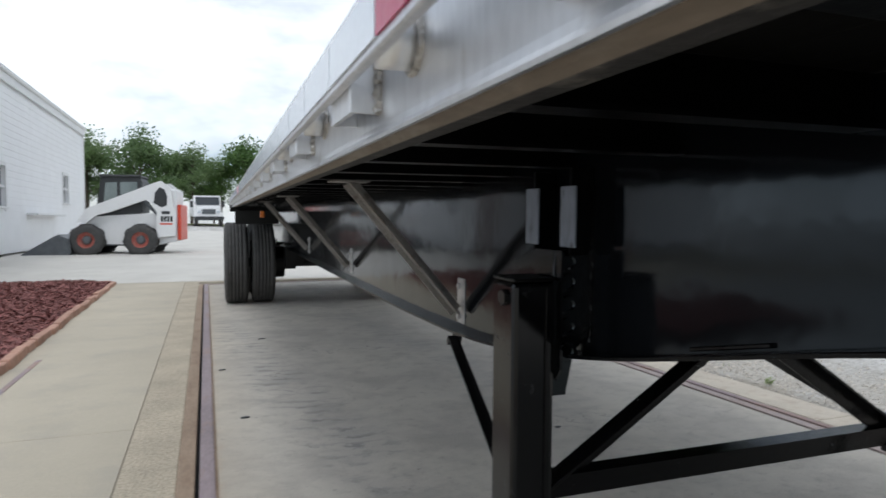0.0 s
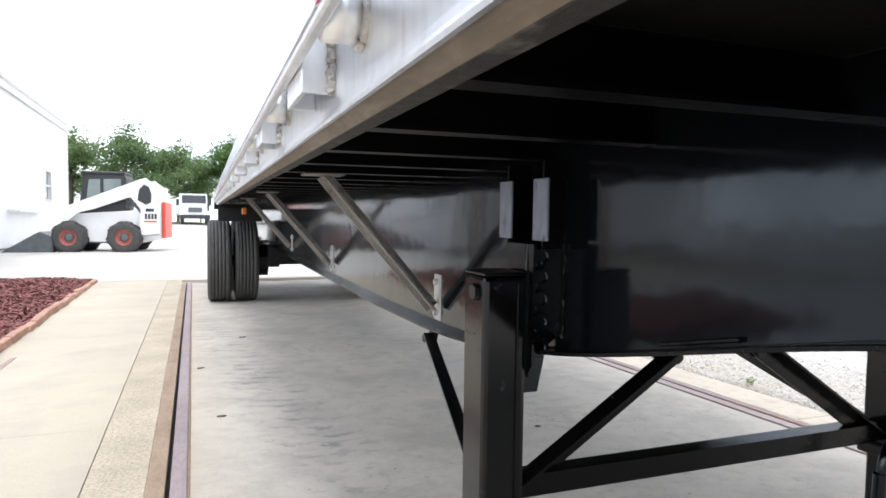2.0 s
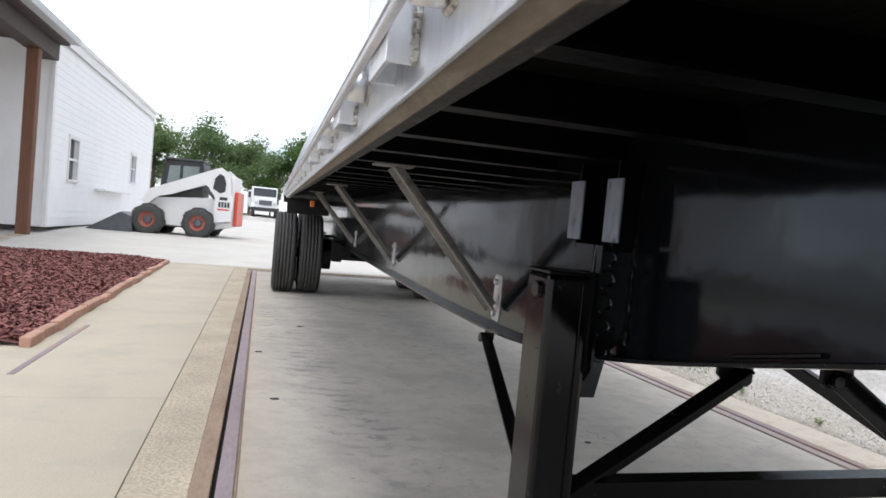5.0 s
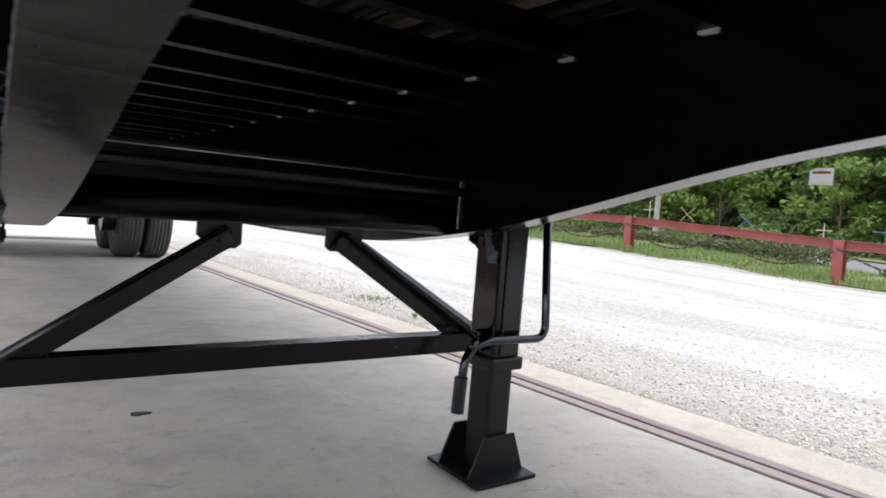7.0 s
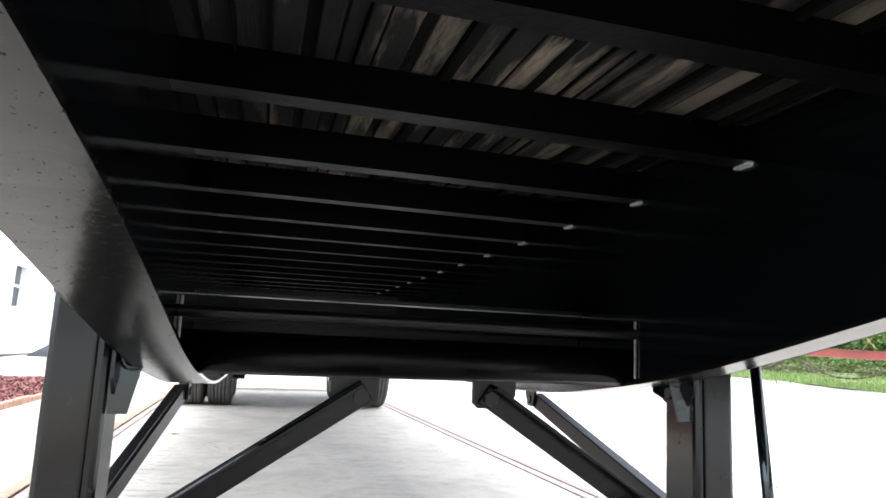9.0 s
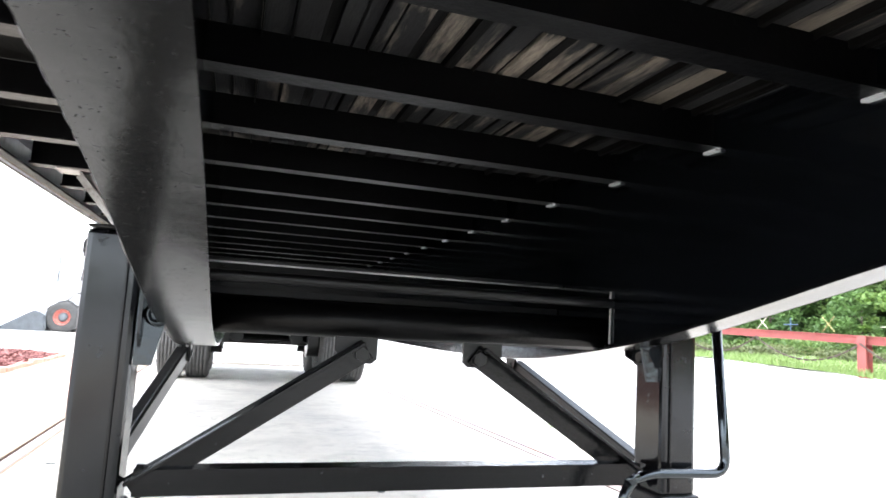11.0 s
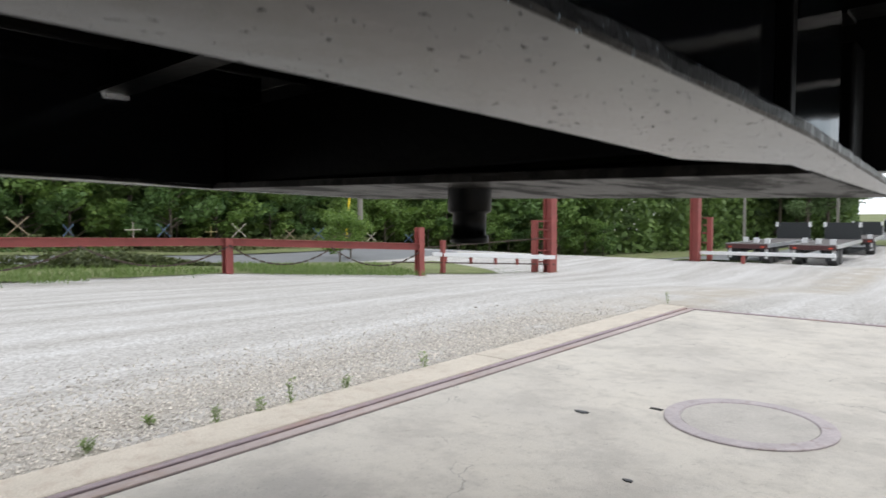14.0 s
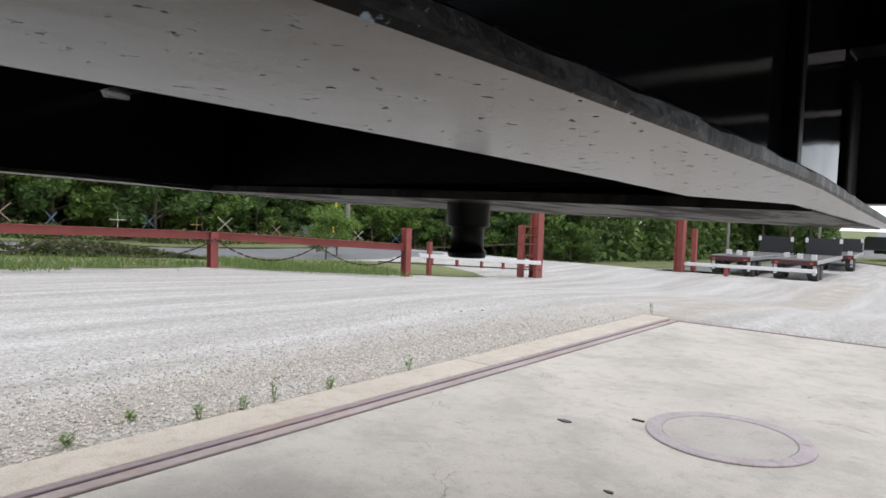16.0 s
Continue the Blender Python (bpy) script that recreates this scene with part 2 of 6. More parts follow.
M["rim_dusty"] = material("dusty_red_rim", (0.42, 0.1, 0.075), 0.65, vary=0.25, scale=14, bump=0.1, spots=(0.4, 0.33, 0.28), spot_scale=18, spot_edge=(0.5, 0.7))
M["grey_steel"] = material("worn_grey_steel", (0.13, 0.14, 0.15), 0.5, 0.6, vary=0.3, scale=8)
M["wood_post"] = material("stained_wood", (0.16, 0.07, 0.04), 0.7, vary=0.3, scale=4, bump=0.3, stretch=(6, 6, 0.6))
M["brown_steel"] = material("dark_fascia", (0.07, 0.05, 0.045), 0.7, vary=0.2)
M["yellow"] = material("yellow_tag", (0.8, 0.6, 0.02), 0.5, vary=0.06)
M["tape_red"] = material("red_reflective_tape", (0.45, 0.02, 0.09), 0.3, vary=0.06)
M["tape_white"] = material("white_reflective_tape", (0.7, 0.74, 0.8), 0.25, 0.3, vary=0.05)
M["amber"] = material("amber_lens", (0.6, 0.16, 0.02), 0.2)
M["bark"] = material("bark", (0.1, 0.08, 0.06), 0.9, vary=0.3, scale=3, bump=0.5, bump_scale=20, stretch=(4, 4, 0.7))
M["pole_wood"] = material("weathered_pole", (0.27, 0.25, 0.22), 0.85, vary=0.2, scale=3, bump=0.3, stretch=(5, 5, 0.5))
M["chain"] = material("dark_chain", (0.09, 0.065, 0.055), 0.6, 0.6, vary=0.2)
M["hose"] = material("black_hose", (0.02, 0.02, 0.02), 0.5)
M["asphalt"] = material("grey_asphalt", (0.2, 0.205, 0.21), 0.9, vary=0.12, scale=1.2, bump=0.3, bump_scale=60)
M["mulch_base"] = material("mulch_soil", (0.15, 0.06, 0.052), 0.95, vary=0.4, scale=14, bump=0.8, bump_scale=50)
M["mulch_chip"] = material("red_mulch_chip", (0.235, 0.095, 0.085), 0.9, vary=0.2, scale=30, island=0.45)
M["edging"] = material("terracotta_edging", (0.45, 0.26, 0.19), 0.85, vary=0.2, scale=9, bump=0.3, rand=0.12)
M["stone"] = material("pebble", (0.6, 0.555, 0.495), 0.9, vary=0.12, scale=40, island=0.34, bump=0.2)
M["grass_soil"] = material("grass_ground", (0.17, 0.195, 0.075), 0.95, vary=0.35, scale=1.4, bump=0.6, bump_scale=30, spots=(0.29, 0.265, 0.15), spot_scale=1.6)


def leafy(name, a, b, through=0.3):
    """Leaves: two greens mixed leaf by leaf, letting some light through."""
    m = bpy.data.materials.new(name)
    m.use_nodes = True
    nt, li = m.node_tree.nodes, m.node_tree.links
    bsdf, out = nt["Principled BSDF"], nt["Material Output"]
    geo = nt.new("ShaderNodeNewGeometry")
    info = nt.new("ShaderNodeObjectInfo")
    mix = nt.new("ShaderNodeMixRGB")
    mix.inputs[1].default_value, mix.inputs[2].default_value = (*a, 1), (*b, 1)
    av = nt.new("ShaderNodeMath")
    av.operation = "MULTIPLY_ADD"
    av.inputs[1].default_value = 0.55
    sc = nt.new("ShaderNodeMath")
    sc.operation = "MULTIPLY"
    sc.inputs[1].default_value = 0.45
    li.new(info.outputs["Random"], sc.inputs[0])
    li.new(geo.outputs["Random Per Island"], av.inputs[0])
    li.new(sc.outputs[0], av.inputs[2])
    li.new(av.outputs[0], mix.inputs[0])
    li.new(mix.outputs[0], bsdf.inputs["Base Color"])
    bsdf.inputs["Roughness"].default_value = 0.6
    tr = nt.new("ShaderNodeBsdfTranslucent")
    li.new(mix.outputs[0], tr.inputs["Color"])
    ms = nt.new("ShaderNodeMixShader")
    ms.inputs[0].default_value = through
    li.new(bsdf.outputs[0], ms.inputs[1])
    li.new(tr.outputs[0], ms.inputs[2])
    li.new(ms.outputs[0], out.inputs["Surface"])
    return m


M["paper"] = leafy("white_paper", (0.86, 0.86, 0.84), (0.86, 0.86, 0.84), 0.6)
M["leaf"] = leafy("leaves", (0.07, 0.14, 0.028), (0.22, 0.33, 0.07))
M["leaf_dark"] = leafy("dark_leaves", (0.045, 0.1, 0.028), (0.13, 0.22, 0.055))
# greens paled so that the leaf colour holds the distance haze
M["leaf_far"] = leafy("hazed_far_leaves", (0.075, 0.135, 0.055), (0.19, 0.27, 0.11))
M["brush"] = leafy("brown_undergrowth", (0.08, 0.1, 0.04), (0.22, 0.245, 0.1))
M["thicket"] = leafy("thicket_leaves", (0.045, 0.09, 0.03), (0.23, 0.34, 0.09))
M["blade"] = leafy("grass_blades", (0.1, 0.175, 0.04), (0.23, 0.31, 0.095))
M["weed"] = leafy("weed_leaves", (0.2, 0.28, 0.1), (0.34, 0.43, 0.18), 0.45)


def gravel_material():
    m = bpy.data.materials.new("gravel")
    m.use_nodes = True
    nt, li = m.node_tree.nodes, m.node_tree.links
    bsdf = nt["Principled BSDF"]
    co = nt.new("ShaderNodeTexCoord")
    v = nt.new("ShaderNodeTexVoronoi")
    v.inputs["Scale"].default_value = 58
    v2 = nt.new("ShaderNodeTexVoronoi")
    v2.inputs["Scale"].default_value = 130
    n = nt.new("ShaderNodeTexNoise")
    n.inputs["Scale"].default_value, n.inputs["Detail"].default_value = 0.8, 9
    mp = nt.new("ShaderNodeMapping")
    mp.inputs["Scale"].default_value = (3.2, 0.3, 1)
    mp.inputs["Rotation"].default_value = (0, 0, radians(8))
    li.new(co.outputs["Object"], mp.inputs["Vector"])
    for x in (v, v2):
        li.new(co.outputs["Object"], x.inputs["Vector"])
    li.new(mp.outputs[0], n.inputs["Vector"])
    hsv = nt.new("ShaderNodeValToRGB")
    e = hsv.color_ramp.elements
    e[0].color, e[1].color = (0.38, 0.36, 0.335, 1), (0.63, 0.615, 0.59, 1)
    sep = nt.new("ShaderNodeSeparateColor")
    li.new(v.outputs["Color"], sep.inputs[0])
    li.new(sep.outputs[0], hsv.inputs[0])
    r = nt.new("ShaderNodeValToRGB")
    r.color_ramp.elements[0].position, r.color_ramp.elements[1].position = 0.36, 0.66
    r.color_ramp.elements[0].color, r.color_ramp.elements[1].color = (0.82, 0.805, 0.785, 1), (1.08, 1.085, 1.095, 1)
    li.new(n.outputs["Fac"], r.inputs[0])
    mx = nt.new("ShaderNodeMixRGB")
    mx.blend_type = "MULTIPLY"
    mx.inputs[0].default_value = 1
    li.new(hsv.outputs[0], mx.inputs[1])
    li.new(r.outputs[0], mx.inputs[2])
    # brown dirt washed along the kerb, in ragged patches
    sx = nt.new("ShaderNodeSeparateXYZ")
    li.new(co.outputs["Object"], sx.inputs[0])
    d1 = nt.new("ShaderNodeMapRange")
    d1.inputs["From Min"].default_value, d1.inputs["From Max"].default_value = 3.1, 1.8
    li.new(sx.outputs["X"], d1.inputs["Value"])
    d0 = nt.new("ShaderNodeMapRange")
    d0.inputs["From Min"].default_value, d0.inputs["From Max"].default_value = 1.3, 1.7
    li.new(sx.outputs["X"], d0.inputs["Value"])
    d3 = nt.new("ShaderNodeMath")
    d3.operation = "MULTIPLY"
    li.new(d0.outputs[0], d3.inputs[0])
    li.new(d1.outputs[0], d3.inputs[1])
    n2 = nt.new("ShaderNodeTexNoise")
    n2.inputs["Scale"].default_value, n2.inputs["Detail"].default_value = 2.2, 9
    li.new(co.outputs["Object"], n2.inputs["Vector"])
    d2 = nt.new("ShaderNodeMapRange")
    d2.inputs["From Min"].default_value, d2.inputs["From Max"].default_value = 0.3, 0.55
    d2.inputs["To Max"].default_value = 0.75
    li.new(n2.outputs["Fac"], d2.inputs["Value"])
    dm = nt.new("ShaderNodeMath")
    dm.operation = "MULTIPLY"
    li.new(d3.outputs[0], dm.inputs[0])
    li.new(d2.outputs[0], dm.inputs[1])
    mb = nt.new("ShaderNodeMixRGB")
    mb.inputs[2].default_value = (0.4, 0.345, 0.27, 1)
    li.new(dm.outputs[0], mb.inputs[0])
    li.new(mx.outputs[0], mb.inputs[1])
    li.new(mb.outputs[0], bsdf.inputs["Base Color"])
    bsdf.inputs["Roughness"].default_value = 0.95
    ad = nt.new("ShaderNodeMath")
    ad.operation = "ADD"
    li.new(v.outputs["Distance"], ad.inputs[0])
    li.new(v2.outputs["Distance"], ad.inputs[1])
    bp = nt.new("ShaderNodeBump")
    bp.inputs["Strength"].default_value, bp.inputs["Distance"].default_value = 0.3, 0.008
    bp.invert = True
    li.new(ad.outputs[0], bp.inputs["Height"])
    li.new(bp.outputs[0], bsdf.inputs["Normal"])
    return m


M["gravel"] = gravel_material()


def deck_material():
    """Worn weighbridge concrete: mottling, grit, hair cracks, rubber prints along a wheel path, rust along the steel edge."""
    m = bpy.data.materials.new("weighbridge_concrete")
    m.use_nodes = True
    nt, li = m.node_tree.nodes, m.node_tree.links
    bsdf = nt["Principled BSDF"]
    co = nt.new("ShaderNodeTexCoord").outputs["Object"]

    def noise_of(scale, detail=6, vec=co, rough=0.6):
        n = nt.new("ShaderNodeTexNoise")
        n.inputs["Scale"].default_value, n.inputs["Detail"].default_value, n.inputs["Roughness"].default_value = scale, detail, rough
        li.new(vec, n.inputs["Vector"])
        return n.outputs["Fac"]

    def ranged(v, a, b, lo=0.0, hi=1.0):
        r = nt.new("ShaderNodeMapRange")
        for key, val in (("From Min", a), ("From Max", b), ("To Min", lo), ("To Max", hi)):
            r.inputs[key].default_value = val
        li.new(v, r.inputs["Value"])
        return r.outputs[0]

    def calc(op, a, b):
        n = nt.new("ShaderNodeMath")
        n.operation = op
        for i, v in enumerate((a, b)):
            if isinstance(v, (int, float)):
                n.inputs[i].default_value = v
            else:
                li.new(v, n.inputs[i])
        return n.outputs[0]

    def blend(fac, a, colour):
        n = nt.new("ShaderNodeMixRGB")
        n.inputs[2].default_value = (*colour, 1)
        li.new(fac, n.inputs[0])
        if isinstance(a, tuple):
            n.inputs[1].default_value = (*a, 1)
        else:
            li.new(a, n.inputs[1])
        return n.outputs[0]

    col = blend(ranged(noise_of(1.1, 8), 0.36, 0.66), (0.565, 0.522, 0.455), (0.49, 0.455, 0.405))
    col = blend(ranged(noise_of(6.5, 9), 0.5, 0.72, 0.0, 0.5), col, (0.36, 0.335, 0.3))
    col = blend(ranged(noise_of(3.2, 9), 0.56, 0.68, 0.0, 0.35), col, (0.62, 0.57, 0.49))
    col = blend(ranged(noise_of(2.1, 9, rough=0.7), 0.48, 0.6, 0.0, 0.75), col, (0.41, 0.378, 0.335))
    col = blend(ranged(noise_of(13, 8, rough=0.75), 0.57, 0.68, 0.0, 0.6), col, (0.33, 0.3, 0.26))
    col = blend(ranged(noise_of(70, 4), 0.6, 0.72, 0.0, 0.65), col, (0.24, 0.22, 0.2))
    col = blend(ranged(noise_of(23, 4), 0.69, 0.73, 0.0, 0.7), col, (0.15, 0.135, 0.12))
    sep = nt.new("ShaderNodeSeparateXYZ")
    li.new(co, sep.inputs[0])
    x, y = sep.outputs["X"], sep.outputs["Y"]
    # rubber prints: short curved bars across a wandering wheel path
    for x0, slope, dark in ((-0.78, -0.13, 0.68), (0.5, -0.13, 0.22)):
        path = calc("ADD", calc("MULTIPLY", calc("SUBTRACT", y, 4.0), slope), x0)
        off = calc("SUBTRACT", x, path)
        bow = calc("ADD", calc("MULTIPLY", calc("MULTIPLY", off, off), -0.7), calc("MULTIPLY", off, 0.22))
        lane = calc("MULTIPLY", ranged(calc("ABSOLUTE", off, 0.0), 0.26, 0.08), ranged(noise_of(2.4, 5), 0.38, 0.52))
        phase = calc("ADD", calc("MULTIPLY", calc("ADD", y, bow), 46.0), calc("MULTIPLY", noise_of(5.5, 4), 13.0))
        bars = calc("MULTIPLY", ranged(calc("SINE", phase, 0.0), 0.0, 0.9), ranged(noise_of(11, 5), 0.42, 0.56))
        reach = calc("MULTIPLY", ranged(y, 1.6, 3.0), ranged(y, 8.4, 7.0))
        col = blend(calc("MULTIPLY", calc("MULTIPLY", calc("MULTIPLY", lane, bars), reach), dark), col, (0.2, 0.19, 0.185))
        col = blend(calc("MULTIPLY", calc("MULTIPLY", lane, reach), 0.22), col, (0.3, 0.29, 0.28))
    # hair cracks
    warp = nt.new("ShaderNodeVectorMath")
    warp.operation = "ADD"
    wn2 = nt.new("ShaderNodeTexNoise")
    wn2.inputs["Scale"].default_value, wn2.inputs["Detail"].default_value = 2.5, 5
    li.new(co, wn2.inputs["Vector"])
    li.new(co, warp.inputs[0])
    li.new(wn2.outputs["Color"], warp.inputs[1])
    vor = nt.new("ShaderNodeTexVoronoi")
    vor.feature = "DISTANCE_TO_EDGE"
    vor.inputs["Scale"].default_value = 0.75
    li.new(warp.outputs[0], vor.inputs["Vector"])
    crack = calc("MULTIPLY", ranged(vor.outputs["Distance"], 0.0045, 0.001), ranged(noise_of(1.7, 4), 0.5, 0.6))
    col = blend(calc("MULTIPLY", crack, 0.6), col, (0.13, 0.12, 0.11))
    # rust washed off the steel edge
    edge = calc("ADD", x, calc("MULTIPLY", noise_of(9, 6), 0.12))
    col = blend(ranged(edge, -1.18, -1.31, 0.0, 0.75), col, (0.42, 0.24, 0.12))
    col = blend(ranged(edge, -0.95, -1.25, 0.0, 0.35), col, (0.55, 0.45, 0.32))
    li.new(col, bsdf.inputs["Base Color"])
    li.new(ranged(noise_of(3.0, 6), 0.3, 0.7, 0.7, 0.95), bsdf.inputs["Roughness"])
    bp = nt.new("ShaderNodeBump")
    bp.inputs["Strength"].default_value, bp.inputs["Distance"].default_value = 0.35, 0.006
    li.new(calc("ADD", noise_of(130, 3), calc("MULTIPLY", noise_of(12, 6), 2.0)), bp.inputs["Height"])
    li.new(bp.outputs[0], bsdf.inputs["Normal"])
    return m


M["concrete"] = deck_material()


# ---------------------------------------------------------------- mesh tools
def link_mesh(name, bm, mat, parent=None, label="", smooth=False):
    me = bpy.data.meshes.new(name)
    bmesh.ops.recalc_face_normals(bm, faces=bm.faces)
    for f in bm.faces:
        f.smooth = smooth
    bm.to_mesh(me)
    bm.free()
    me.materials.append(mat)
    ob = new(name, me)
    ob.parent = parent
    if label:
        ob["label"] = label
    return ob


def part(name, bm, mat, parent, label="", smooth=False):
    """One mesh under a thing or under a part."""
    return link_mesh(name, bm, mat, parent, label, smooth)


def thing(name, label, category, m=None, group="", kind=""):
    ob = new(name)
    ob.empty_display_size = 0.2
    if m is not None:
        ob.matrix_world = m
    return tagged(ob, label, category, group, kind)


def B():
    return bmesh.new()


def box(bm, a, b, bevel=0.0, rot=None):
    """A box between two corners, its edges rounded, turned about its middle by rot."""
    a, b = Vector(a), Vector(b)
    mid, half = (a + b) / 2, (b - a) / 2
    got = bmesh.ops.create_cube(bm, size=2.0)["verts"]
    m = Matrix.Translation(mid) @ (rot.to_4x4() if rot is not None else Matrix.Identity(4)) @ Matrix.Diagonal((*[abs(h) for h in half], 1))
    bmesh.ops.transform(bm, matrix=m, verts=got)
    if bevel:
        edges = list({e for v in got for e in v.link_edges})
        bmesh.ops.bevel(bm, geom=edges, offset=bevel, segments=2, profile=0.5, affect="EDGES", clamp_overlap=True)
    return bm


def rod(bm, p, q, r, seg=14, r2=None, caps=True):
    p, q = Vector(p), Vector(q)
    d = q - p
    m = Matrix.Translation((p + q) / 2) @ d.to_track_quat("Z", "Y").to_matrix().to_4x4()
    bmesh.ops.create_cone(bm, cap_ends=caps, segments=seg, radius1=r, radius2=r if r2 is None else r2, depth=d.length, matrix=m)
    return bm


def bar(bm, p, q, w, h, bevel=0.0, up=(0, 0, 1)):
    """A straight bar of rectangular section from p to q."""
    p, q = Vector(p), Vector(q)
    d = (q - p).normalized()
    side = d.cross(Vector(up)).normalized()
    top = side.cross(d)
    rot = Matrix((side, d, top)).transposed()
    mid = (p + q) / 2
    return box(bm, mid - Vector((w / 2, (q - p).length / 2, h / 2)), mid + Vector((w / 2, (q - p).length / 2, h / 2)), bevel, rot)


def sweep(bm, pts, r, seg=10):
    """A round bar bent along the points."""
    pts = [Vector(p) for p in pts]
    rings = []
    for i, p in enumerate(pts):
        d = (pts[min(i + 1, len(pts) - 1)] - pts[max(i - 1, 0)]).normalized()
        s = d.cross(Vector((0.13, 0.99, 0.02))).normalized() if abs(d.y) < 0.95 else d.cross(Vector((1, 0, 0))).normalized()
        u = s.cross(d)
        rings.append([bm.verts.new(p + r * (math.cos(k * math.tau / seg) * s + math.sin(k * math.tau / seg) * u)) for k in range(seg)])
    for a, b in zip(rings, rings[1:]):
        for k in range(seg):
            bm.faces.new((a[k], a[(k + 1) % seg], b[(k + 1) % seg], b[k]))
    bm.faces.new(rings[0])
    bm.faces.new(rings[-1][::-1])
    return bm


def rounded(pts, radius, steps=6):
    """The points of a bent line with its corners rounded."""
    pts = [Vector(p) for p in pts]
    out = [pts[0]]
    for a, b, c in zip(pts, pts[1:], pts[2:]):
        p, q = b + (a - b).normalized() * radius, b + (c - b).normalized() * radius
        for k in range(steps + 1):
            s = k / steps
            out.append((1 - s) ** 2 * p + 2 * s * (1 - s) * b + s * s * q)
    return out + [pts[-1]]


def prism(bm, profile, axis, lo, hi):
    """A flat outline pulled along an axis: for axis x the outline is (y, z), for y (x, z), for z (x, y)."""
    def at(u, v, w):
        return {"x": (w, u, v), "y": (u, w, v), "z": (u, v, w)}[axis]
    a = [bm.verts.new(at(u, v, lo)) for u, v in profile]
    b = [bm.verts.new(at(u, v, hi)) for u, v in profile]
    n = len(profile)
    bm.faces.new(a)
    bm.faces.new(b[::-1])
    for k in range(n):
        bm.faces.new((a[k], b[k], b[(k + 1) % n], a[(k + 1) % n]))
    return bm


def lathe(bm, profile, axis_m, seg=32):
    """A turned shape: profile of (radius, along) about the local z of axis_m."""
    rings = []
    for r, z in profile:
        rings.append([bm.verts.new(axis_m @ Vector((r * math.cos(k * math.tau / seg), r * math.sin(k * math.tau / seg), z))) for k in range(seg)])
    for a, b in zip(rings, rings[1:]):
        for k in range(seg):
            bm.faces.new((a[k], a[(k + 1) % seg], b[(k + 1) % seg], b[k]))
    return bm


def smoothstep(x):
    x = min(1.0, max(0.0, x))
    return x * x * (3 - 2 * x)


# ---------------------------------------------------------------- terrain
def land(x, y):
    """Height of the yard: level round the weighbridge, falling to the gate, rising behind."""
    off = math.hypot(max(x - 2.0, 0.0), max(-6.4 - y, 0.0))
    z = float(np.interp(y, (-230, -150, -90, -60, -44, -38, -20, -15, -10, -6.9, -1, 0.7, 5, 9, 12), (0.8, -0.9, -2.2, -2.4, -2.3, -1.93, -0.52, -0.6, -0.47, -0.287, -0.081, 0.0, 0.116, 0.33, 0.47))) * smoothstep(off / 8.0)
    z *= smoothstep((x + 8) / 8.0)
    z += 0.19 * smoothstep((y - 12.0) / 7.0) * smoothstep((3.0 - x) / 4.0)
    z += 0.017 * max(0.0, min(y, 60) - 20.0) * smoothstep((6.0 - x) / 8.0)
    return z

# ---------------------------------------------------------------- ground, weighbridge, walk
def sheet(name, xs, ys, height, mat, label="", kind="structure", category=""):
    verts = [(x, y, height(x, y)) for y in ys for x in xs]
    nx = len(xs)
    faces = [(j * nx + i, j * nx + i + 1, (j + 1) * nx + i + 1, (j + 1) * nx + i) for j in range(len(ys) - 1) for i in range(nx - 1)]
    me = bpy.data.meshes.new(name)
    me.from_pydata(verts, [], faces)
    for p in me.polygons:
        p.use_smooth = True
    me.materials.append(mat)
    ob = new(name, me)
    return tagged(ob, label, category, kind=kind)


def steps(*spans):
    out = []
    for a, b, n in spans:
        out += [a + (b - a) * k / n for k in range(n)]
    return out + [spans[-1][1]]


def dip(x, y):
    """The ground lies lower under the slabs that rest in it."""
    inside = -4.6 < x < 1.86 and -6.25 < y < 12.4
    rough = 0.012 * noise.noise(Vector((x * 1.3, y * 1.3, 0.0))) + 0.03 * noise.noise(Vector((x * 0.3, y * 0.3, 4.0)))
    return land(x, y) + (-0.12 if inside else -0.015 + rough * smoothstep((abs(x) - 1.7) / 2))


gx = steps((-900, -120, 6), (-120, -20, 20), (-20, -4.7, 18), (-4.7, 1.8, 10), (1.8, 1.9, 2), (1.9, 8, 50), (8, 30, 55), (30, 120, 18), (120, 900, 6))
gy = steps((-900, -120, 6), (-120, -30, 24), (-30, -6.4, 80), (-6.4, -6.15, 2), (-6.15, 12.3, 90), (12.3, 40, 50), (40, 130, 24), (130, 900, 6))
sheet("ground", gx, gy, dip, M["gravel"], "pale crushed-stone gravel yard with faint tyre tracks", category="ground")

XL, XR, Y0, Y1 = -1.345, 1.545, -5.98, 11.6
SKEW = pose(0, 0, 0, 0, 0, 0.35)
# the weighbridge deck: three poured bays
slab = thing("floor", "worn grey-tan concrete weighbridge deck", "floor", SKEW, kind="structure")
for a, b in ((Y0, 0.2), (0.2, 6.0), (6.0, Y1)):
    part("bay", box(B(), (XL + 0.078, a + 0.003, -0.3), (XR - 0.078, b - 0.003, 0.0), 0.004), M["concrete"], slab)


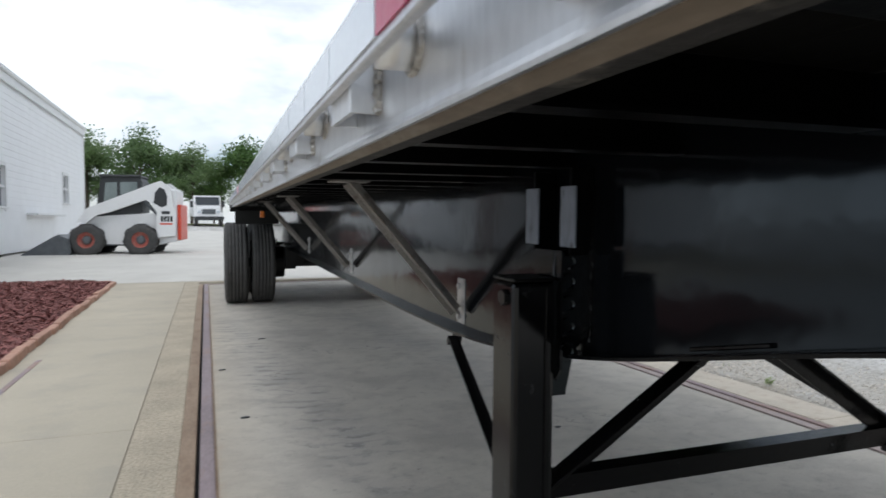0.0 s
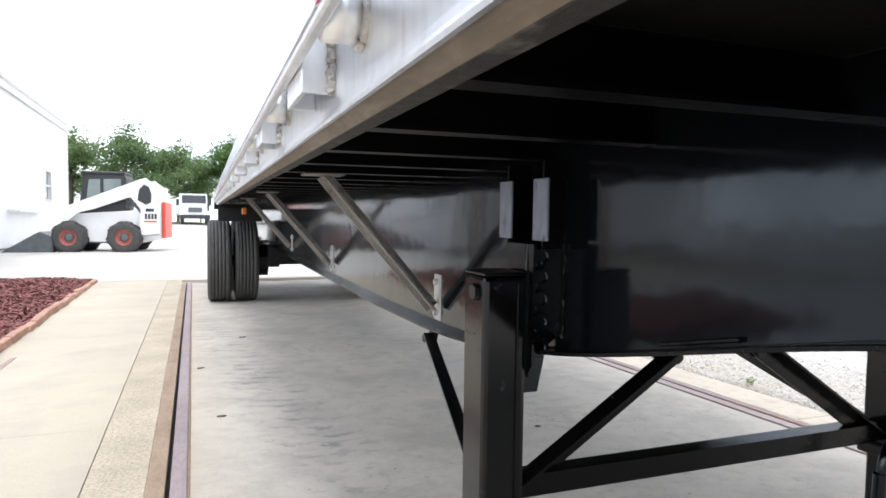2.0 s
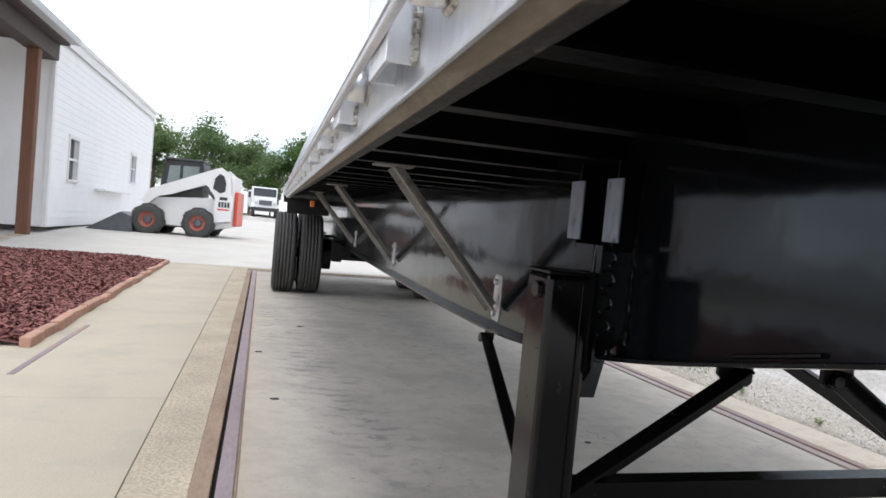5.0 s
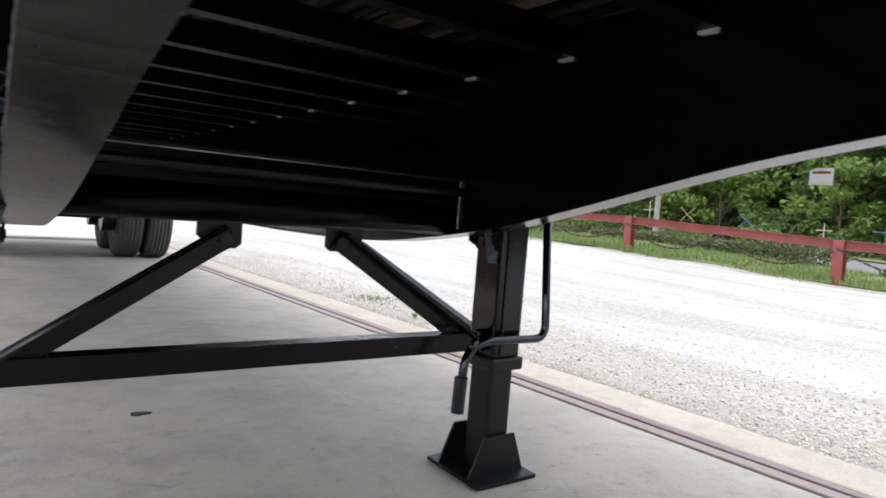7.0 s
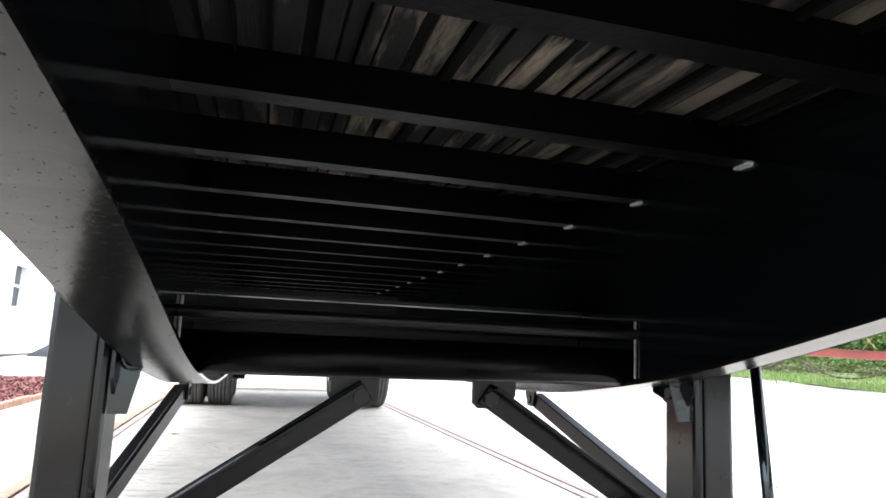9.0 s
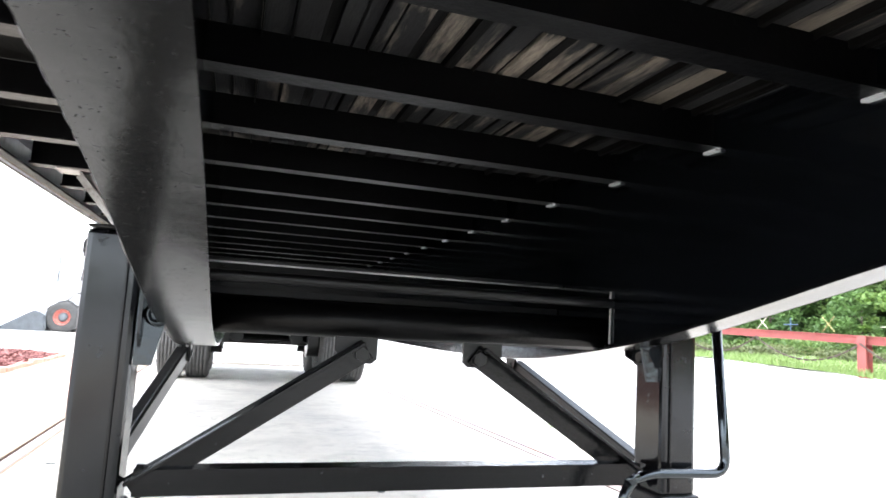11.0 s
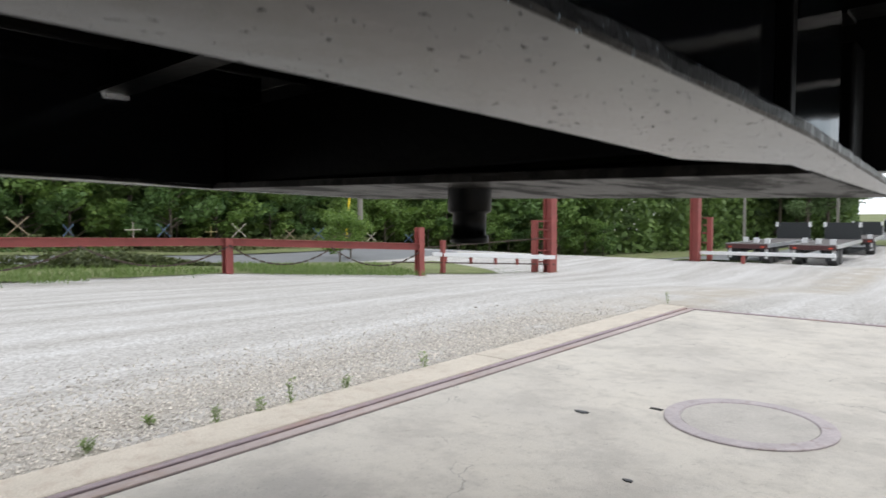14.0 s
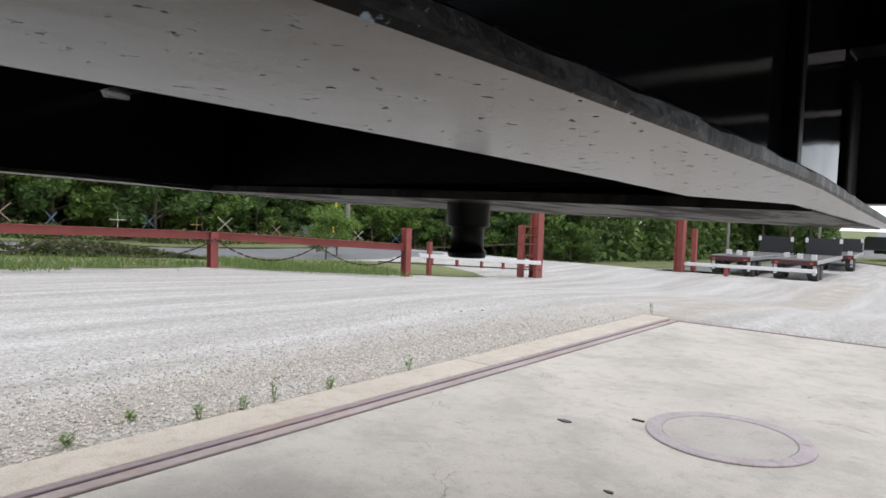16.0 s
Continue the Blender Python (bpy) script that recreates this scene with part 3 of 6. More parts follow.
def rail(name, x, side, label):
    """Two steel edge angles with a dark gap between them."""
    t = thing(name, label, "rail", SKEW, kind="structure")
    part("gap", box(B(), (x - 0.008, Y0, -0.25), (x + 0.008, Y1, -0.03)), M["gap_dark"], t)
    part("inner_angle", box(B(), (x - side * 0.0081, Y0, -0.12), (x - side * 0.068, Y1, 0.006), 0.004), M["rail_steel" if side < 0 else "rail_pale"], t)
    part("seam" if side > 0 else "rust_fill", box(B(), (x - side * 0.0685, Y0, -0.1), (x - side * 0.0765, Y1, -0.004 if side > 0 else 0.002)), M["gap_dark" if side > 0 else "rail_rust"], t)
    part("outer_angle", box(B(), (x + side * 0.0081, Y0, -0.12), (x + side * (0.0755 if side < 0 else 0.046), Y1, 0.008), 0.004), M["rail_rust" if side < 0 else "rail_steel"], t)


rail("trim_rail_west", XL, -1, "rust-brown steel edge angles with an open joint along the deck")
rail("trim_rail_east", XR, 1, "rust-brown steel edge angles with an open joint along the gravel")
end = thing("trim_end", "dark steel joint across the end of the weighbridge", "joint", SKEW, kind="structure")
part("end_angle", box(B(), (XL - 0.07, Y0 - 0.05, -0.12), (XR + 0.07, Y0 - 0.006, 0.006), 0.003), M["rail_steel"], end)
part("end_angle", box(B(), (XL - 0.07, Y1 + 0.006, -0.12), (XR + 0.07, Y1 + 0.06, 0.006), 0.003), M["rail_steel"], end)
kerb = thing("kerb", "narrow sandy concrete kerb beside the gravel", "kerb", SKEW, kind="structure")
for k in range(6):
    a = Y0 - 0.1 + k * (Y1 - Y0 + 0.2) / 6
    part("kerb_length", box(B(), (XR + 0.0465, a + 0.003, -0.3), (XR + 0.305, a + (Y1 - Y0 + 0.2) / 6 - 0.003, 0.012), 0.012), M["kerb_pale"], kerb)

walk_slab = thing("pavement", "tan concrete walk with tooled joints", "pavement", SKEW, kind="structure")
strip = thing("pavement_edge", "coarse exposed-aggregate concrete strip beside the deck", "pavement", SKEW, kind="structure")
for k, (a, b) in enumerate(((-6, -2.5), (-2.5, 0.9), (0.9, 3.88), (3.88, 7.9), (7.9, 12.1))):
    part("slab", box(B(), (-2.78, a + 0.0025, -0.2), (-1.641, b - 0.0025, 0.004), 0.004), M["concrete_walk"], walk_slab)
    part("slab", box(B(), (-1.639, a + 0.001, -0.2), (XL - 0.077, b - 0.001, 0.002), 0.003), M["concrete_rough"], strip)
part("joint_strip", box(B(), (-2.475, 4.3, 0.0), (-2.44, 5.85, 0.008), 0.002), M["rail_steel"], walk_slab, "steel strip let into the walk")
apron = thing("apron", "pale concrete apron behind the weighbridge", "pavement", kind="structure")
part("slab", box(B(), (-4.6, 12.21, -0.2), (1.86, 12.4, -0.005), 0.004), M["concrete_walk"], apron)
sheet("yard_slab", steps((-5.9, 2.4, 12)), steps((12.41, 40, 30)), lambda x, y: land(x, y) + 0.045 * smoothstep((y - 12.4) / 1.5) - 0.006, M["concrete_yard"], "pale smooth concrete yard behind the weighbridge", category="pavement")

# round access lid
LX, LY = 0.143, -2.829
lid = thing("access_lid", "round steel-ringed concrete access lid set in the deck", "manhole lid")
bm = B()
lathe(bm, [(0.34, -0.02), (0.34, 0.006), (0.335, 0.009), (0.275, 0.009), (0.27, 0.004), (0.27, -0.02)], pose(LX, LY, 0), 56)
part("ring", bm, M["lid_steel"], lid, "bare steel ring")
bm = B()
lathe(bm, [(0.0, 0.006), (0.15, 0.006), (0.268, 0.005), (0.268, -0.02)], pose(LX, LY, 0), 56)
part("plug", bm, M["plug"], lid)
part("slot", box(B(), (LX + 0.345, LY + 0.06, 0.0), (LX + 0.4, LY + 0.08, 0.004)), M["gap_dark"], lid)

# oil spots and dropped bits on the deck
random.seed(11)
for x, y, r in ((0.753, -2.5, 0.036), (-0.11, 2.65, 0.036), (-1.145, 3.89, 0.028), (-1.24, 5.07, 0.028), (-0.9, 6.2, 0.028), (0.3, 3.2, 0.018), (0.26, -1.93, 0.018), (0.008, -2.84, 0.012)):
    bm = B()
    ring = [(x + r * (0.9 if k % 5 else 1.2) * math.cos(k * math.tau / 14) * random.uniform(0.7, 1.1), y + r * 0.5 * math.sin(k * math.tau / 14) * random.uniform(0.7, 1.1)) for k in range(14)]
    prism(bm, ring, "z", 0.0, 0.005)
    tagged(link_mesh("deck_debris", bm, M["cab_dark"]), "small dark scrap of dirt lying on the concrete", "debris")

# mulch bed with its edging
BED = Matrix.Translation((-2.64, 5.2, 0)) @ pose(0, 0, 0, 0, 0, 1.35) @ Matrix.Translation((2.835, -5.2, 0))
bed = thing("mulch_bed", "bed of red wood mulch beside the walk", "mulch", BED, kind="stuff")
bm = B()
xs, ys = steps((-5.6, -2.86, 20)), steps((5.0, 12.05, 42))
grid = [[bm.verts.new((x, y, 0.03 + 0.05 * smoothstep((-2.86 - x) / 0.5) + 0.02 * noise.noise(Vector((x * 3, y * 3, 0))))) for x in xs] for y in ys]
for a, b in zip(grid, grid[1:]):
    for i in range(len(xs) - 1):
        bm.faces.new((a[i], a[i + 1], b[i + 1], b[i]))
part("soil", bm, M["mulch_base"], bed, smooth=True)
random.seed(5)
verts, faces = [], []
for k in range(21000):
    x, y = -2.87 - 2.6 * random.random() ** 1.6, random.uniform(5.05, 12.0)
    z = 0.04 + 0.05 * smoothstep((-2.86 - x) / 0.5) + random.uniform(0, 0.025)
    l, w, a, t = random.uniform(0.012, 0.034), random.uniform(0.005, 0.011), random.uniform(0, 6.3), random.uniform(-0.5, 0.5)
    d, s = Vector((math.cos(a), math.sin(a), t)) * l, Vector((-math.sin(a), math.cos(a), random.uniform(-0.5, 0.5))) * w
    c, i = Vector((x, y, z)), len(verts)
    verts += [c - d - s, c + d - s, c + d * 0.9 + s, c - d * 0.8 + s, c + Vector((0, 0, -0.012))]
    faces += [(i, i + 1, i + 2, i + 3), (i, i + 4, i + 1), (i + 2, i + 4, i + 3)]
me = bpy.data.meshes.new("chips")
me.from_pydata(verts, [], faces)
me.materials.append(M["mulch_chip"])
chips = new("chips", me)
chips.parent = bed
chips["kind"] = "stuff"
edging = thing("edging", "low terracotta edging blocks along the mulch", "edging", BED, kind="structure")
block = None
for k in range(24):
    y = 5.1 + k * 0.298
    if block is None:
        block = part("block", box(B(), (-0.035, -0.14, -0.1), (0.035, 0.14, 0.07), 0.012), M["edging"], edging)
        block.location = (-2.835, y, 0)
    else:
        o = new("block", block.data)
        o.parent = edging
        o.location = (-2.835 + random.uniform(-0.012, 0.012), y, random.uniform(-0.015, 0.01))
        o.rotation_euler = (0, random.uniform(-0.06, 0.06), random.uniform(-0.05, 0.05))
for k in range(9):
    o = new("block", block.data)
    o.parent = edging
    o.location = (-3.0 - k * 0.298, 12.08, 0.0)
    o.rotation_euler = (0, 0, radians(90) + random.uniform(-0.05, 0.05))

# ---------------------------------------------------------------- the flatbed trailer
TRAILER = pose(0.01, 1.74, 0, 0.87, 0, -0.8)
tr = thing("flatbed_trailer", "black steel flatbed semi-trailer with aluminium side rails, parked on the weighbridge", "trailer", TRAILER)
FRONT, REAR = -3.55, 10.1
CMY = [0.376 - 0.36 * k for k in range(-28, 11)]
CMY = [y for y in CMY if FRONT + 0.15 < y < REAR - 0.1]


def beam_bottom(y):
    return float(np.interp(y, (-2.95, -2.74, -2.31, -2.16, -1.9, -1.67, -1.55, -1.38, -1.19, -1.08, -0.96, -0.83, -0.69, -0.55, -0.37, -0.2, -0.05, 0.11, 0.29, 0.49, 0.79, 1.5, 10.7),
                           (0.952, 0.955, 0.961, 0.9645, 0.968, 0.968, 0.965, 0.955, 0.933, 0.919, 0.902, 0.88, 0.852, 0.817, 0.775, 0.736, 0.709, 0.686, 0.661, 0.64, 0.625, 0.612, 0.60)))


def smooth_bottom(y, side=-1):
    # the frame is a little twisted: the far beam rises more towards the nose
    lift = 0.019 * smoothstep(-y / 1.5) if side > 0 else 0.0
    return sum(beam_bottom(y + d) for d in (-0.12, -0.06, 0, 0.06, 0.12)) / 5 + lift


def flange_edge(y):
    """Half width over the flanges, drawn in a little at the nose."""
    return 0.56 - 0.042 * max(0.0, -2.1 - y)


NOSE = -2.74
BY = steps((NOSE, -2.17, 8), (-2.16, 0.8, 50), (0.8, REAR - 0.05, 16))
BX, FW, FT = 0.51, 0.05, 0.007
SEAT = 1.134
WEB_NOSE = -2.41
WY = [WEB_NOSE] + [y for y in BY if y > WEB_NOSE + 0.01]
TOP = [(WEB_NOSE, SEAT)]
for y in sorted(y for y in CMY if y > WEB_NOSE + 0.1):
    TOP += [(y - 0.004, SEAT), (y + 0.001, 1.124), (y + 0.036, 1.124), (y + 0.041, SEAT)]
TOP += [(BY[-1], SEAT)]
for side in (-1, 1):
    web = prism(B(), [(y, smooth_bottom(y, side) + FT) for y in WY] + (TOP[::-1] if side > 0 else [(BY[-1], SEAT), (WEB_NOSE, SEAT)]), "x", side * BX - 0.005, side * BX + 0.005)
    prism(web, [(WEB_NOSE, SEAT), (BY[-1], SEAT), (BY[-1], 1.208), (WEB_NOSE, 1.208)], "x", side * BX - 0.005, side * BX + 0.005)
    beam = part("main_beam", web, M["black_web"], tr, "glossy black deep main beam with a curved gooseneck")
    bm = B()
    # the flange narrows to a strip where the coupler plate takes over
    inner = BX - (FW if side < 0 else 0.022)
    wide = [(sorted((side * flange_edge(y), side * (inner if y > -2.165 else 0.515))), y, smooth_bottom(y, side)) for y in BY]
    lo = [bm.verts.new((x, y, z)) for xs, y, z in wide for x in xs]
    hi = [bm.verts.new((x, y, z + FT)) for xs, y, z in wide for x in xs]
    for k in range(len(BY) - 1):
        i = 2 * k
        bm.faces.new((lo[i], lo[i + 1], lo[i + 3], lo[i + 2]))
        bm.faces.new((hi[i], hi[i + 2], hi[i + 3], hi[i + 1]))
        bm.faces.new((lo[i], lo[i + 2], hi[i + 2], hi[i]))
        bm.faces.new((lo[i + 1], hi[i + 1], hi[i + 3], lo[i + 3]))
    bm.faces.new((lo[0], hi[0], hi[1], lo[1]))
    bm.faces.new((lo[-2], lo[-1], hi[-1], hi[-2]))
    part("lower_flange", bm, M["flange"] if side < 0 else M["flange_clean"], beam, "black lower flange, scuffed along its edges")
    # ragged weld and chipped paint along the flange's outer edge
    rg = random.Random(50 + side)
    bm = B()
    ey = steps((NOSE, 0.6, 220))
    ring = []
    for y in ey:
        z, w = smooth_bottom(y, side), rg.uniform(0.0005, 0.0025)
        ring.append([bm.verts.new((side * (flange_edge(y) + u * w), y, z + v)) for u, v in ((0.05, -0.0005), (1, 0.001), (1.1, 0.0055 + rg.uniform(0, 0.0008)), (0.05, 0.0076))])
    for a, b in zip(ring, ring[1:]):
        for k in range(3):
            bm.faces.new((a[k], a[k + 1], b[k + 1], b[k]))
    part("edge_weld", bm, M["chipped_edge"], beam, "ragged chipped paint along the flange edge")
    # flats that carry the landing leg, and welds
    for y in (-0.082, 0.087):
        part("hanger_flat", box(B(), (side * (BX + 0.062), y, 0.958), (side * (BX + 0.068), y + 0.063, 1.092), 0.002), M["hanger_grey"], beam, "hanger flat with a sky reflection put into its grey colour")
        part("hanger_web", box(B(), (side * (BX + 0.006), y + 0.028, 0.94), (side * (BX + 0.061), y + 0.035, 1.132), 0.001), M["black_frame"], beam)
    bead = sweep(B(), [(side * (BX + 0.0065), -0.055 + 0.002 * math.sin(q * 1.7), 0.745 + q * 0.0115) for q in range(31)], 0.005, 6)
    for v in bead.verts:
        v.co += 0.002 * noise.noise_vector(v.co * 180)
    part("weld_line", bead, M["black_worn"], beam, "chipped vertical weld")
    for y, z in ((0.04, 0.845), (0.11, 0.775)):
        part("weld_bead", box(B(), (side * (BX - 0.012), y - 0.003, smooth_bottom(y, side) + 0.015), (side * (BX - 0.006), y + 0.003, z), 0.002), M["weld"], beam)
    part("splice_weld", bar(B(), (side * (BX + 0.008), -0.55, smooth_bottom(-0.55, side) + 0.018), (side * (BX + 0.008), -0.38, smooth_bottom(-0.38, side) + 0.018), 0.012, 0.008, 0.002), M["black_worn"], beam)

CMY = [y + 0.02 for y in CMY]
XS = (-1.038, -0.5105, -0.51, 0.51, 0.5105, 1.038)
ZS = (1.137, 1.137, 1.1335, 1.1335, 1.137, 1.137)
cm_mesh = None
for y in CMY:
    if cm_mesh is None:
        bm = prism(B(), list(zip(XS, ZS)) + [(1.038, 1.2095), (-1.038, 1.2095)], "y", -0.003, 0.003)
        prism(bm, [(x, z) for x, z in zip(XS, ZS)] + [(x, z + 0.007) for x, z in zip(XS[::-1], ZS[::-1])], "y", -0.024, -0.003)
        prism(bm, [(x, z) for x, z in zip(XS, ZS)] + [(x, z + 0.007) for x, z in zip(XS[::-1], ZS[::-1])], "y", 0.003, 0.024)
        bmesh.ops.remove_doubles(bm, verts=bm.verts, dist=0.0005)
        o = part("crossmember", bm, M["black_frame"], tr)
        cm_mesh = o.data
    else:
        o = new("crossmember", cm_mesh)
        o.parent = tr
    o.location = (0, y, 0)
    # added tab: draws the bright sliver of light at the notch, no real fitting
    part("light_sliver", prism(B(), [(0.493, y - 0.022), (0.5045, y - 0.022), (0.5045, y + 0.012), (0.493, y + 0.016)], "z", 1.125, 1.131), M["sliver_tab"], tr, "pale tab added for the sliver of light at the web notch")

# deck: near-black planks outboard, bare ones between the beams
# unseen upper layer, added to keep sky light out of the plank gaps
for k in range(14):
    part("deck_board", box(B(), (-1.021 + k * 0.1458 - (0.001 if k else 0), FRONT + 0.06, 1.2265), (-1.021 + k * 0.1458 + 0.1453, REAR - 0.06, 1.261 if k % 2 else 1.26), 0.002), M["deck_upper"], tr)
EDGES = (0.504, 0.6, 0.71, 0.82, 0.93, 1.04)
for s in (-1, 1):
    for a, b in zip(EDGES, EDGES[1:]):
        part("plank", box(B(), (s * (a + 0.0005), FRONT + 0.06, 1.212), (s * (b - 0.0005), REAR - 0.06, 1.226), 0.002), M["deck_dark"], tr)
random.seed(3)
x0 = -0.503
while x0 < 0.485:
    w = random.choice((0.024, 0.03, 0.036, 0.045))
    part("plank", box(B(), (x0, FRONT + 0.06, random.choice((1.2105, 1.213, 1.216))), (min(x0 + w, 0.503), REAR - 0.06, 1.226), 0.002), M["deck_wood"], tr)
    g = random.choice((0.004, 0.006, 0.012, 0.02))
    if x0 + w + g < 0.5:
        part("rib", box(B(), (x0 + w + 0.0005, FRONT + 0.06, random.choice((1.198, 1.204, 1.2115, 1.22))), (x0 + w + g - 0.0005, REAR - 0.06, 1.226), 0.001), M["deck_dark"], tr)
    x0 += w + g

for side in (-1, 1):
    # side rail: a pressed section with a hollow lip below, pockets, spools and a flat rub rail
    prof = [(1.0985, 1.1265), (1.0985, 1.1245), (1.1035, 1.1245), (1.1045, 1.1285), (1.1015, 1.134), (1.1, 1.142), (1.1, 1.23), (1.112, 1.247), (1.112, 1.263), (1.04, 1.263), (1.04, 1.2125), (1.089, 1.2125), (1.089, 1.1395)]
    bm = prism(B(), [(side * x, z) for x, z in prof], "y", FRONT, REAR)
    railp = part("side_rail", bm, M["aluminium"], tr, "bare aluminium side rail")
    cove = [(1.098, 1.1245), (1.0965, 1.130), (1.093, 1.1345), (1.088, 1.1365), (1.082, 1.1345), (1.0755, 1.130), (1.07, 1.1265), (1.0665, 1.1242), (1.0665, 1.130), (1.074, 1.1355), (1.081, 1.1395), (1.088, 1.141), (1.0945, 1.1385), (1.0982, 1.133)]
    part("cove", prism(B(), [(side * x, z) for x, z in cove], "y", FRONT, REAR), M["lip_brown"], railp, "brown oxidised hollow under the rail")
    part("lower_lip", box(B(), (side * 1.0395, FRONT, 1.1238), (side * 1.0662, REAR, 1.131), 0.002), M["lip_dark"], railp, "dark mottled flat under the rail")
    part("rub_rail", box(B(), (side * 1.1395, FRONT + 0.05, 1.186), (side * 1.152, REAR - 0.02, 1.262), 0.003), M["aluminium"], railp, "flat rub rail")
    for k in range(22):
        y = -2.875 + 0.6 * k
        pocket = B()
        box(pocket, (side * 1.1005, y, 1.156), (side * 1.1385, y + 0.006, 1.262), 0.0015)
        box(pocket, (side * 1.1005, y + 0.134, 1.156), (side * 1.1385, y + 0.14, 1.262), 0.0015)
        box(pocket, (side * 1.1325, y + 0.006, 1.156), (side * 1.1385, y + 0.134, 1.262))
        part("stake_pocket", pocket, M["aluminium"], railp)
        wob = [(side * (1.1005 + 0.0015 * math.sin(q * 1.9)), y - 0.006 + 0.003 * math.sin(q * 2.3), 1.157 + q * 0.006) for q in range(15)]
        bead = sweep(B(), wob, 0.0075, 8)
        for v in bead.verts:
            v.co += 0.003 * noise.noise_vector(v.co * 170)
        part("weld_bead", bead, M["weld"], railp)
        y += 0.445
        if y < REAR - 0.3:
            part("pipe_spool", rod(B(), (side * 1.1, y, 1.208), (side * 1.1395, y, 1.208), 0.03, 20), M["aluminium"], railp, smooth=True)
            ring = [(side * 1.1015, y + 0.031 * math.cos(a), 1.208 + 0.031 * math.sin(a)) for a in [q * math.tau / 24 for q in range(25)]]
            bead = sweep(B(), ring, 0.005, 6)
            for v in bead.verts:
                v.co += 0.002 * noise.noise_vector(v.co * 200)
            part("weld_ring", bead, M["weld"], railp)
    for k in range(48):
        y = -3.33 + k * 0.265
        if y < REAR - 0.4:
            part("tape", box(B(), (side * 1.1525, y + 0.003, 1.196), (side * 1.1545, y + 0.262, 1.252)), M["tape_red"] if k % 20 in (8, 9) else M["tape_white"], railp)
for side in (-1, 1):
    for y in (-2.2,):
        part("web_stiffener", box(B(), (side * (BX + 0.0055), y - 0.006, smooth_bottom(y, side) + 0.0125), (side * (BX + 0.016), y + 0.006, 1.132), 0.001), M["black_frame"], tr)
part("front_rail", box(B(), (-1.139, FRONT - 0.05, 1.21), (1.139, FRONT, 1.262), 0.01), M["aluminium"], tr)
part("rear_rail", box(B(), (-1.139, REAR + 0.001, 1.05), (1.139, REAR + 0.05, 1.262), 0.01), M["black_satin"], tr)

# diagonal struts from the web to the outer end of the crossmembers
for side in (-1, 1):
    for y in (0.755, 2.70, 4.72):
        bm = B()
        bar(bm, (side * 0.537, y, 0.70), (side * 0.9, y + 0.02, 1.132), 0.046, 0.008, up=(0, 1, 0))
        bar(bm, (side * 0.537, y - 0.02, 0.695), (side * 0.9, y, 1.127), 0.008, 0.042, up=(0, 1, 0))
        st = part("strut", bm, M["strut"], tr, "bare metal angle strut")
        part("foot_plate", box(B(), (side * 0.509, y - 0.03, 0.655), (side * 0.52, y + 0.03, 0.81), 0.003), M["zinc"], st, "bright bolted foot plate")
        for z in (0.68, 0.785):
            part("bolt", rod(B(), (side * 0.52, y, z), (side * 0.531, y, z), 0.01, 6), M["zinc"], st)
        part("head_plate", box(B(), (side * 0.84, y - 0.03, 1.129), (side * 0.965, y + 0.055, 1.1365), 0.002), M["strut"], st)

# cross beams between the main beams at the landing gear
bm = prism(B(), [(0.1, 0.692), (0.085, 0.692), (0.07, 0.70), (0.06, 0.717), (0.057, 0.733), (0.06, 0.75), (0.07, 0.766), (0.085, 0.774), (0.1, 0.774)], "x", -0.503, 0.503)
part("cross_channel", bm, M["black_frame"], tr, smooth=True)
part("cross_angle", box(B(), (-0.503, 0.3, 0.864), (0.503, 0.37, 0.874), 0.002), M["black_satin"], tr)
part("cross_tube", rod(B(), (-0.503, 0.2, 0.735), (0.503, 0.2, 0.735), 0.045, 20), M["black_gloss"], tr)
bm = B()
box(bm, (-0.503, 0.33, 0.69), (0.503, 0.345, 0.8), 0.001)
box(bm, (-0.503, 0.3, 0.69), (0.503, 0.33, 0.698), 0.001)
part("cross_plate", bm, M["black_satin"], tr)
for y in (2.9, 5.4):
    part("cross_plate", box(B(), (-0.503, y, 0.74), (0.503, y + 0.01, 1.06)), M["black_satin"], tr)

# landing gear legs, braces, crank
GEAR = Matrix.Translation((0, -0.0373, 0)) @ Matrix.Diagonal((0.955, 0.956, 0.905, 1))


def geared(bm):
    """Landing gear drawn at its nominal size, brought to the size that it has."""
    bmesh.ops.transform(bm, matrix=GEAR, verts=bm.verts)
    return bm


